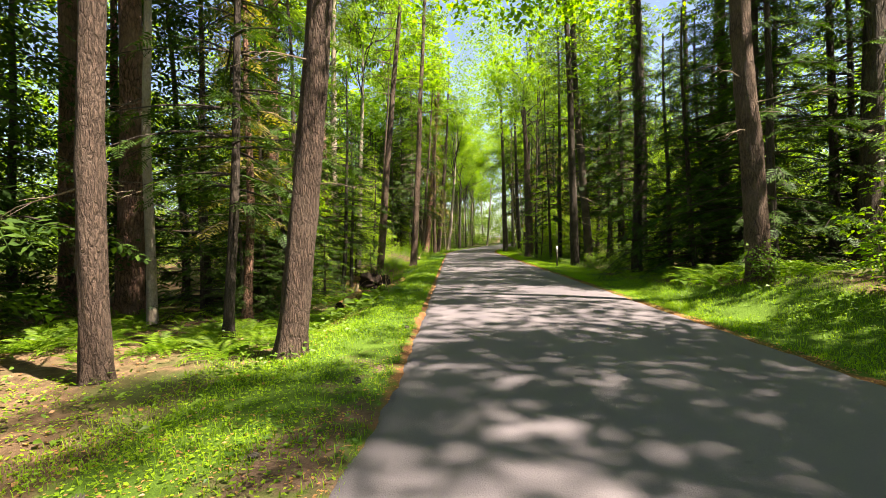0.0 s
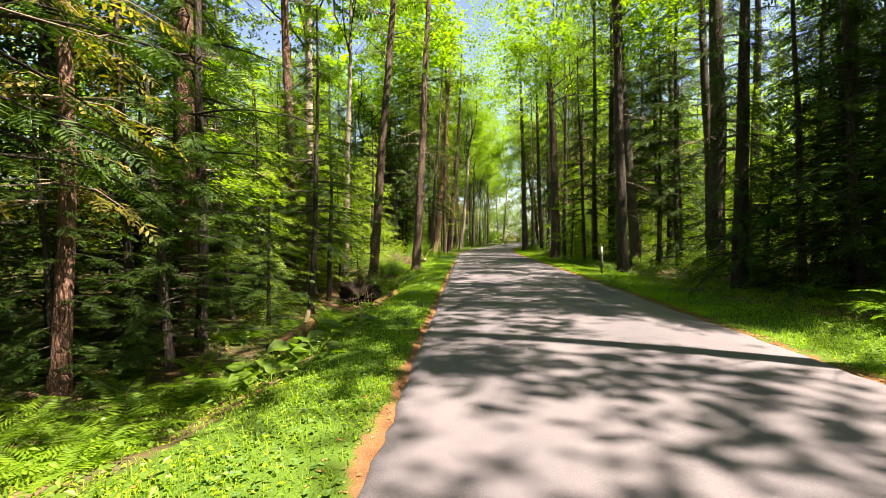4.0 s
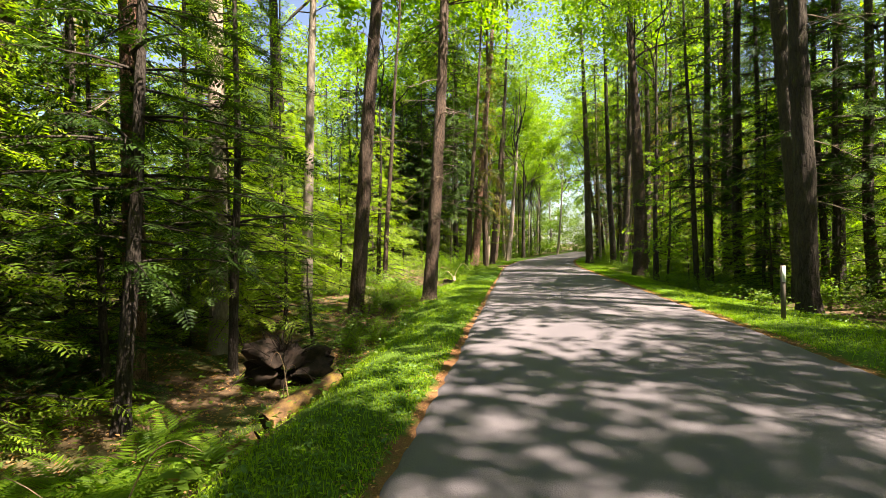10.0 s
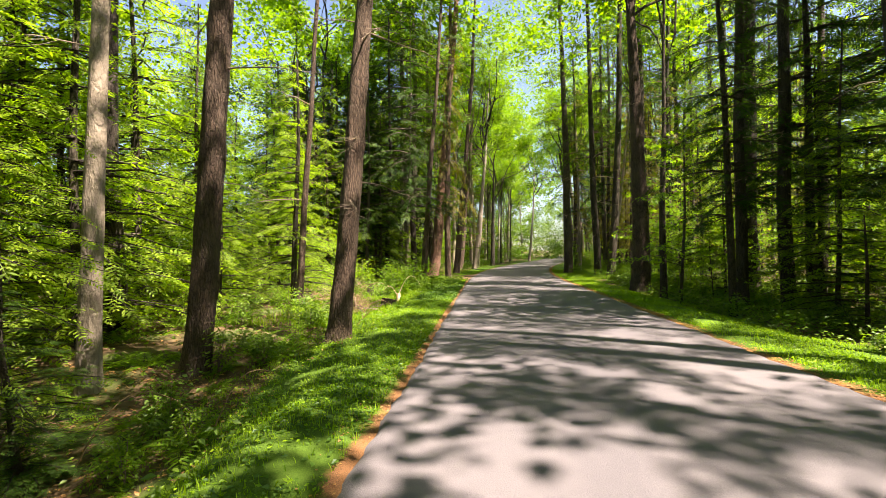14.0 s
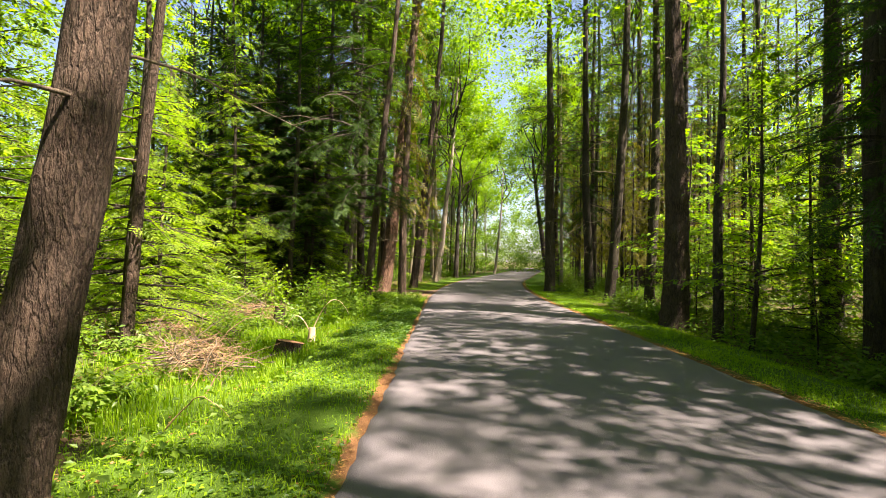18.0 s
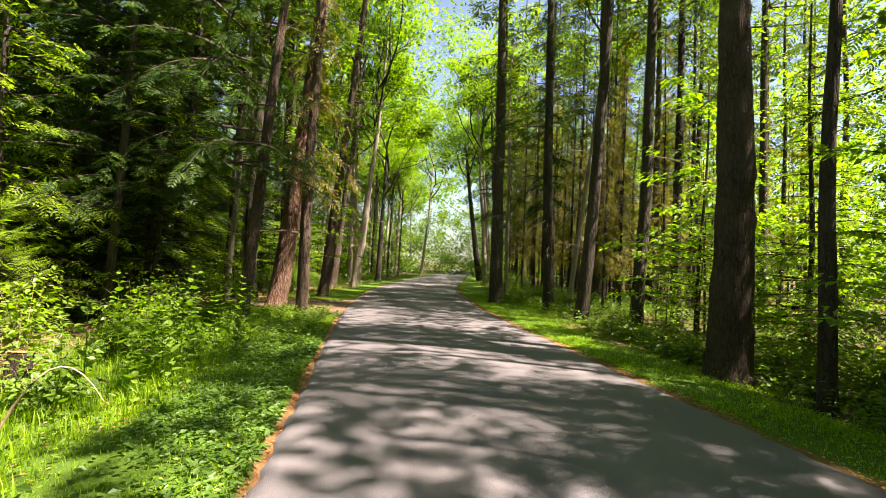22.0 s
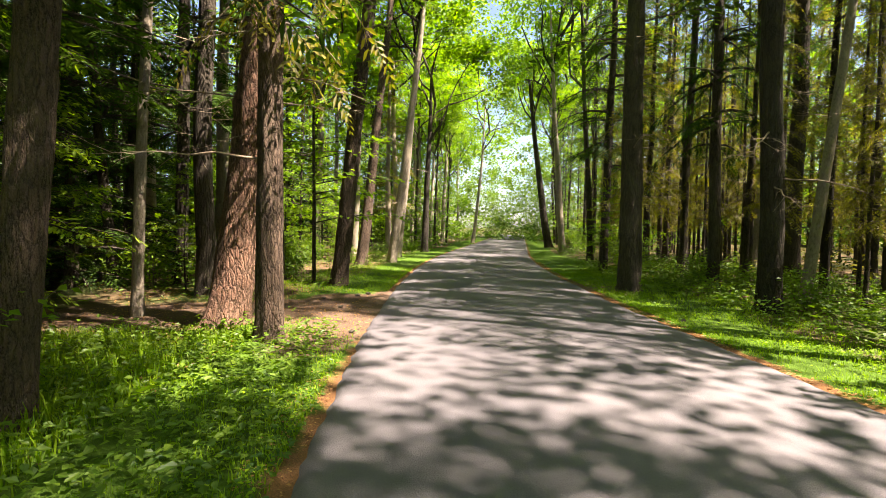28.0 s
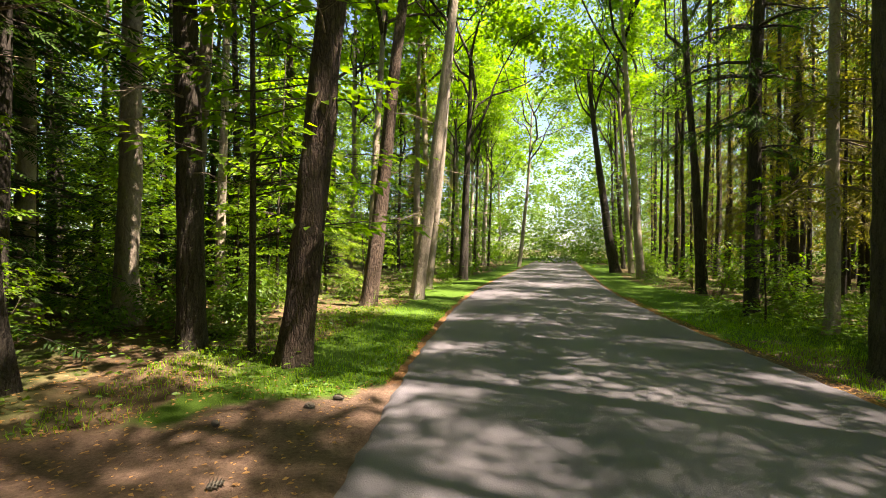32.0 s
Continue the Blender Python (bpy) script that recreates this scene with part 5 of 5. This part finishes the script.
WHITE = plain("white_reflector", (0.2, (0.62, 0.62, 0.58)), (0.8, (0.8, 0.8, 0.77)), scale=30.0, rough=0.4, relief=0.001)
POST = plain("weathered_post", (0.3, (0.05, 0.045, 0.035)), (0.7, (0.14, 0.12, 0.1)), scale=20.0, stretch=(1, 1, 0.2))
TAR = plain("tar_stain", (0.3, (0.018, 0.018, 0.019)), (0.8, (0.035, 0.035, 0.036)), scale=30.0, rough=0.6, relief=0.002)


def ring_disc(radius, seed, z, sides=22, rings=5, dish=0.0):
    """A cut face: rings of slightly uneven wood."""
    r = np.random.default_rng(seed)
    a = np.linspace(0, 6.283, sides, endpoint=False)
    wob = 1 + 0.05 * np.sin(a * 3 + 1) + 0.03 * np.sin(a * 5)
    v = [np.array([[0, 0, z]])]
    for k in range(1, rings + 1):
        q = radius * k / rings * wob
        v.append(np.stack([np.cos(a) * q, np.sin(a) * q, np.full(sides, z + dish * (k / rings) ** 2) + r.normal(0, 0.002, sides)], 1))
    tri = [(0, 1 + j, 1 + (j + 1) % sides) for j in range(sides)]
    quad = [(1 + k * sides + j, 1 + (k + 1) * sides + j, 1 + (k + 1) * sides + (j + 1) % sides, 1 + k * sides + (j + 1) % sides) for k in range(rings - 1) for j in range(sides)]
    v = np.concatenate(v)
    return [(v, quad), (v, tri)]


def stump(x, y, d, height, tilt, seed, label):
    root = thing("stump", label, "tree stump", at=pose(x, y, float(ground_z(x, y)) - 0.03, tilt[0], tilt[1], 0))
    z = np.linspace(0, height, 9)
    ph = np.random.default_rng(seed).uniform(0, 6.28, 3)

    def lumps(a, k):
        zz = z[:, None]
        return (1 + 0.05 * np.sin(a * 3 + 1) + 0.03 * np.sin(a * 5)) * (1 + 0.25 * np.exp(-zz / 0.1) * (0.6 + np.cos(a * 5 + ph[0]))) + 0.03 * np.sin(a * 11 + zz * 9 + ph[1])

    path = np.stack([np.zeros(9), np.zeros(9), z], 1)
    part("bark", tube(path, np.full(9, d / 2), 22, lumps), BARK_PINE, root)
    part("cut_face", ring_disc(d / 2 * 1.04, seed, height + 0.004, dish=-0.006), CUT, root, "sawn reddish brown face with a yellow edge")
    return root


stump(-2.08, 34.62, 0.44, 0.29, (-7, 9), 1, "low sawn tree stump in sunny grass")
stump(-3.66, 38.75, 0.27, 0.5, (-6, 4), 2, "dark old tree stump at the wood's edge")

# a split stub with two bent stems springing from it
_root = thing("broken_stub", "pale splintered stub of a small tree with two bent stems", "tree stump", at=pose(-2.0, 35.8, float(ground_z(-2.0, 35.8)) - 0.04))
_z = np.linspace(0, 0.34, 7)
part("stub", tube(np.stack([0.05 * _z, 0.1 * _z, _z], 1), 0.075 - 0.09 * _z * _z, 12, lambda a, k: 1 + 0.18 * np.sin(a * 4 + k * 0.7) * (k / 6), True), FRESH, _root)
for _h, _w, _az in ((0.75, 0.72, 14.0), (0.42, 0.5, 175.0)):
    _s = np.linspace(0, 1, 12)
    _p = np.stack([_w * _s ** 1.1, 0 * _s, 0.2 + _h * np.sin(_s * 2.2) / 1.0 - 0.2 * _s ** 3], 1)
    _o = part("bent_stem", tube(_p, 0.012 * (1.15 - _s), 6), FRESH, _root, "bare bent stem")
    _o.matrix_local = pose(0, 0, 0, 0, 0, _az)


def log(name, label, a, b, d, bark, seed, sag=0.0, end=CUT):
    """A fallen log from a to b with ragged bark and a paler end."""
    r = np.random.default_rng(seed)
    a, b = Vector(a), Vector(b)
    ln = (b - a).length
    root = thing(name, label, "log", at=Matrix.Translation(a) @ (b - a).to_track_quat("Z", "Y").to_matrix().to_4x4())
    z = np.linspace(0, ln, 16)
    p = np.stack([0.03 * np.sin(z * 2 + seed), 0.03 * np.cos(z * 1.7 + seed), z], 1)
    part("bark", tube(p, d / 2 * (1 - 0.25 * z / ln), 14, lambda t, k: 1 + 0.09 * np.sin(t * 3 + k * 0.5) + 0.05 * np.sin(t * 7 + k * 1.3 + seed) + 0.04 * np.sin(k * 2.1 + t)), bark, root)
    o = part("end_face", ring_disc(d / 2 * 0.72, seed, 0, dish=0.02), end, root)
    o.matrix_local = pose(p[-1][0], p[-1][1], ln)
    o = part("end_face", ring_disc(d / 2, seed, 0, dish=0.02), end, root)
    o.matrix_local = pose(p[0][0], p[0][1], 0, 180, 0, 0)
    return root


def on_ground(x, y, up):
    return (x, y, float(ground_z(x, y)) + up)


log("rotten_log", "mossy rotten log lying in the ditch", on_ground(-2.8, 14.0, 0.08), on_ground(-2.42, 14.9, 0.34), 0.32, MOSSY, 3, end=SHADED_ROTTEN)
log("rotten_log", "short pale broken branch stub on the rotten log", on_ground(-2.5, 14.72, 0.35), on_ground(-2.46, 14.8, 0.62), 0.1, FRESH, 4, end=FRESH)
log("fallen_log", "grey fallen log with a sawn reddish end", on_ground(-3.66, 34.9, 0.1), on_ground(-3.76, 36.55, 0.13), 0.27, BARK_PINE, 5)
log("fallen_log", "pale fallen log deep in the wood", on_ground(-8.6, 24.2, 0.1), on_ground(-5.6, 25.4, 0.15), 0.22, BARK_PALE, 6)
log("rotten_log", "orange rotten log with yellow moss in the ditch", on_ground(-2.25, 20.1, 0.06), on_ground(-1.65, 20.9, 0.1), 0.3, MOSSY, 7, end=SHADED_ROTTEN)
log("rotten_log", "orange rotten log with yellow moss in the ditch", on_ground(-2.4, 18.6, 0.05), on_ground(-1.9, 19.2, 0.08), 0.26, MOSSY, 8, end=SHADED_ROTTEN)
log("fallen_log", "thin fallen stem among the brush", on_ground(-4.4, 34.7, 0.06), on_ground(-3.0, 34.3, 0.1), 0.09, BARK_GREY, 9)
log("fallen_log", "fallen stem on the brown forest floor", on_ground(-9.0, 14.0, 0.08), on_ground(-5.4, 16.8, 0.1), 0.16, BARK_GREY, 10)

# the upturned root plate of a fallen tree
_root = thing("root_plate", "upturned root plate of a fallen tree above the ditch, its shade painted black", "tree roots", at=pose(-3.15, 22.35, float(ground_z(-3.15, 22.35)) - 0.1, 0, 0, 20))
_r = np.random.default_rng(31)
_a, _k = np.meshgrid(np.linspace(0, 6.283, 30, endpoint=False), np.linspace(0, 1, 10))
_rad = (0.52 + 0.13 * np.sin(_a * 3 + 1) + 0.09 * np.sin(_a * 5 + 7 * _k) + 0.06 * np.sin(_a * 11 + 13 * _k) + _r.normal(0, 0.05, _a.shape)) * np.sin(np.pi * (0.04 + 0.92 * _k)) ** 0.7
_v = np.stack([np.cos(_a) * _rad * 1.3, (_k - 0.5) * 0.6 + 0.1 * np.sin(_a * 5) + _r.normal(0, 0.03, _a.shape), 0.36 + np.sin(_a) * _rad * 0.85], -1).reshape(-1, 3)
_i = np.arange(9)[:, None] * 30
_j = np.arange(30)[None]
part("earth", [(_v, np.stack([_i + _j, _i + (_j + 1) % 30, _i + 30 + (_j + 1) % 30, _i + 30 + _j], -1).reshape(-1, 4))], SHADED_ROTTEN, _root)
for _n in range(44):
    _az, _ln = _r.uniform(-0.4, 3.6), _r.uniform(0.35, 0.75)
    _d = np.array([math.cos(_az), _r.normal(-0.3, 0.4), math.sin(_az)])
    _s = np.linspace(0, 1, 6)[:, None]
    _p = np.array([0, 0, 0.42]) + _d * (0.3 + _s * _ln * 0.8) + _r.normal(0, 0.16, 3) * _s ** 2 + np.array([0, 0, -0.2]) * _s ** 2
    part("root", tube(_p, _r.uniform(0.006, 0.02) * (1.1 - _s[:, 0]), 6), SHADED_ROTTEN, _root)


for _x, _y in ((-3.5, 21.9), (-2.75, 22.0), (-3.3, 22.9), (-2.7, 22.7), (-3.9, 22.4)):
    fern(_x, _y, 0.8)

# ---- brush piles ----
def brush_pile(x, y, width, height, count, seed, label):
    """A heap of cut branches, the larger ones each a part."""
    r = np.random.default_rng(seed)
    root = thing("brush_pile", label, "brush pile", at=pose(x, y, float(ground_z(x, y))))
    for i in range(count):
        o = tagged(part("branch", DEAD_ONE[int(r.integers(5))], None, root), kind="stuff")
        az = r.uniform(0, 360)
        c = r.normal(0, 0.28, 2) * width
        o.matrix_local = pose(c[0] - 0.5 * math.cos(radians(az)), c[1] - 0.5 * math.sin(radians(az)), r.uniform(0.02, height), r.uniform(0, 360), r.normal(0, 14), az) @ Matrix.Scale(r.uniform(0.5, 1.1), 4)
    twigs = []
    for _ in range(260):
        p = np.array([*(r.normal(0, 0.3, 2) * width), r.uniform(0.02, height * 0.9)])
        d = unit(r.normal(0, 1, 3) * np.array([1, 1, 0.35])) * r.uniform(0.15, 0.45)
        twigs += tube(np.array([p - d, p + r.normal(0, 0.02, 3), p + d]), [0.004, 0.004, 0.0015], 3)
    tagged(part("twigwork", twigs, BRUSH, root, "dry reddish twigs"), kind="stuff")
    return root


BRUSH = plain("dry_brush", (0.3, (0.16, 0.09, 0.05)), (0.7, (0.42, 0.28, 0.17)), scale=25.0)
brush_pile(-2.95, 33.35, 1.0, 0.55, 26, 41, "heap of dry cut branches on the grass")
brush_pile(-4.4, 39.2, 0.9, 0.5, 20, 42, "reddish dry brush below a young pine")
brush_pile(-5.3, 36.6, 1.3, 0.35, 18, 43, "scattered dry branches at the wood's edge")
brush_pile(-4.6, 25.0, 1.0, 0.25, 9, 44, "dry twigs on the brown ditch floor")

# a young pine, pale green
_r = np.random.default_rng(77)
_root = thing("young_pine", "young pale green pine behind the brush", "tree", at=pose(-5.5, 41.0, float(ground_z(-5.5, 41.0))) @ Matrix.Scale(1.25, 4))
_wood, _needles = conifer_crown(91, 0.25, 2.0, 0.75, 12, 6, 0.34, make_spray(9, 0.012, 0.5, -0.25), -0.15, 0.3)
part("trunk", tube(np.array([[0, 0, -0.1], [0.02, 0, 1.0], [0, 0.01, 2.1]]), [0.035, 0.025, 0.006], 8), BARK_GREY, _root)
tagged(part("branchwork", _wood, BARK_GREY, _root), kind="stuff")
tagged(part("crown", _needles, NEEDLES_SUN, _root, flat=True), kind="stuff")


# ---- large-leaved plants in the ditch ----
BIG_LEAF = mesh_of("leaf", [((LEAF5[0] * np.array([1.35, 1, 1.6])), LEAF5[1])], LEAVES_LOW)


def rosette(x, y, leaves, size, seed):
    r = np.random.default_rng(seed)
    root = thing("large_leaved_plant", "low plant with large pale green leaves", "plant", at=pose(x, y, float(ground_z(x, y)) - 0.02))
    for i in range(leaves):
        az, el, ln = 360 * i / leaves + r.uniform(-25, 25), r.uniform(15, 55), r.uniform(0.12, 0.3)
        d = np.array([-math.sin(radians(az)) * math.cos(radians(el)), math.cos(radians(az)) * math.cos(radians(el)), math.sin(radians(el))])
        stalk = part("stalk", tube(np.array([[0, 0, 0], d * ln * 0.5, d * ln]), [0.008, 0.007, 0.005], 5), LEAVES_LOW, root)
        o = part("leaf", BIG_LEAF, None, root)
        o.matrix_local = pose(*(d * ln), r.uniform(-10, 25), r.uniform(-20, 20), az) @ Matrix.Scale(size * r.uniform(0.7, 1.25), 4)
    return root


for _i, (_x, _y, _n, _s) in enumerate(((-1.55, 14.4, 7, 0.3), (-1.35, 14.75, 6, 0.24), (-2.1, 13.4, 8, 0.34), (-2.3, 12.2, 7, 0.3), (-1.5, 12.4, 6, 0.24), (-1.9, 11.7, 7, 0.28), (-1.3, 13.6, 6, 0.24), (-1.75, 13.1, 6, 0.28), (-2.5, 12.7, 7, 0.3), (-1.95, 15.4, 6, 0.22), (-2.4, 17.6, 7, 0.26), (-2.0, 18.6, 6, 0.22),
                                       (-1.5, 17.9, 6, 0.2), (-2.6, 43.0, 6, 0.22), (-1.7, 44.3, 6, 0.2), (6.6, 51.6, 7, 0.24), (7.0, 46.2, 6, 0.24), (6.5, 12.4, 7, 0.24), (6.9, 52.6, 6, 0.28), (7.6, 51.2, 6, 0.26))):
    rosette(_x, _y, _n, _s, 500 + _i)


# ---- bare arching stems over the ditch ----
def arching_stem(x, y, height, reach, az, seed):
    r = np.random.default_rng(seed)
    s = np.linspace(0, 1, 12)
    p = np.stack([reach * s ** 1.2, 0.05 * np.sin(s * 5), height * np.sin(s * 2.3)], 1) + np.cumsum(r.normal(0, 0.008, (12, 3)), 0)
    o = part("bare_stem", tube(p, 0.009 * (1.15 - s), 5), BRUSH)
    o.matrix_world = pose(x, y, float(ground_z(x, y)) - 0.03, 0, 0, az)
    tagged(o, "thin bare arching stem in the grass", "stem", "bare stems")


for _i, (_x, _y, _h, _w, _az) in enumerate(((-3.4, 24.9, 0.9, 1.1, 20), (-2.3, 25.6, 0.7, 0.8, 30), (-3.1, 17.2, 0.8, 0.9, 10), (-2.0, 17.6, 0.6, 0.6, 60), (-2.9, 33.2, 0.9, 1.3, 15), (-3.7, 35.2, 0.8, 1.6, -12), (-2.3, 32.2, 0.5, 0.8, 5), (-1.35, 14.6, 0.75, 0.25, 40),
                                            (-1.45, 14.7, 0.6, 0.3, 120), (-1.4, 14.55, 0.65, 0.2, 250), (-2.6, 21.4, 0.8, 0.3, 200), (-2.4, 20.8, 0.7, 0.2, 80), (-2.1, 31.0, 0.45, 0.9, -20), (-3.4, 31.6, 0.6, 1.0, 10))):
    arching_stem(_x, _y, _h, _w, _az, 600 + _i)

# ---- marker post with its reflector ----
_root = thing("marker_post", "thin weathered marker post with a white reflector", "post", at=pose(5.84, 24.84, float(ground_z(5.84, 24.84)) - 0.1))


def bevelled_box(sx, sy, sz, edge):
    bm = bmesh.new()
    bmesh.ops.create_cube(bm, size=1)
    bmesh.ops.scale(bm, vec=(sx, sy, sz), verts=bm.verts)
    bmesh.ops.bevel(bm, geom=bm.edges[:], offset=edge, segments=2, affect="EDGES")
    v = np.array([q.co[:] for q in bm.verts])
    out = {}
    for f in bm.faces:
        out.setdefault(len(f.verts), []).append([q.index for q in f.verts])
    bm.free()
    return [(v, f) for f in out.values()]


_o = part("post", bevelled_box(0.075, 0.055, 1.15, 0.008), POST, _root)
_o.matrix_local = pose(0, 0, 0.575)
_o = part("reflector", bevelled_box(0.07, 0.008, 0.3, 0.003), WHITE, _root, "white reflector plate")
_o.matrix_local = pose(0, -0.034, 0.98)


# ---- pine cones and small things on the earth ----
def cone_mesh():
    v, f = [], []
    for i in range(46):
        u = i / 46
        a = i * 2.4
        rad = 0.019 * math.sin(math.pi * (0.12 + 0.85 * u)) + 0.002
        c = np.array([math.cos(a) * rad, math.sin(a) * rad, u * 0.075])
        d, t = np.array([math.cos(a), math.sin(a), 0.55]), np.array([-math.sin(a), math.cos(a), 0])
        k = len(v)
        v += [c - t * 0.006, c + t * 0.006, c + d * 0.013 + t * 0.004, c + d * 0.013 - t * 0.004]
        f.append((k, k + 1, k + 2, k + 3))
    core = tube(np.array([[0, 0, 0], [0, 0, 0.02], [0, 0, 0.05], [0, 0, 0.078]]), [0.008, 0.019, 0.017, 0.004], 8)
    return mesh_of("pine_cone", [(np.array(v), f)] + core, POST)


_cone = cone_mesh()
_r = np.random.default_rng(88)
for _x, _y in ((-0.45, 50.9), (-1.1, 50.4), (-0.05, 46.2), (-0.7, 49.4), (-0.35, 51.2), (-1.6, 48.6), (-0.25, 47.3), (-0.55, 5.2), (-0.9, 3.4), (-0.4, 39.2), (-0.5, 14.2), (5.2, 48.2), (-1.9, 2.9), (-0.35, 8.3)):
    _o = new("pine_cone", _cone)
    _o.matrix_world = pose(_x, _y, float(ground_z(_x, _y)) + 0.022, 88, _r.uniform(0, 360), _r.uniform(0, 360)) @ Matrix.Scale(_r.uniform(0.9, 1.5), 4)
    tagged(_o, "dark fallen pine cone on the ground", "pine cone", "pine cones")

# a tar stain on the road
_a = np.linspace(0, 6.283, 26, endpoint=False)
_q = 0.055 * (1 + 0.22 * np.sin(_a * 3) + 0.15 * np.sin(_a * 5 + 1))
_tz = 0.035 * (1 - (2 * (1.69 - EDGE_L) / (EDGE_R - EDGE_L) - 1) ** 2) + 0.005
_o = part("tar_stain", [(np.stack([1.69 + np.cos(_a) * _q, 34.08 + np.sin(_a) * _q * 1.8, np.full(26, _tz)], 1), [list(range(26))])], TAR)
tagged(_o, "black tar stain on the asphalt", "stain", kind="structure")
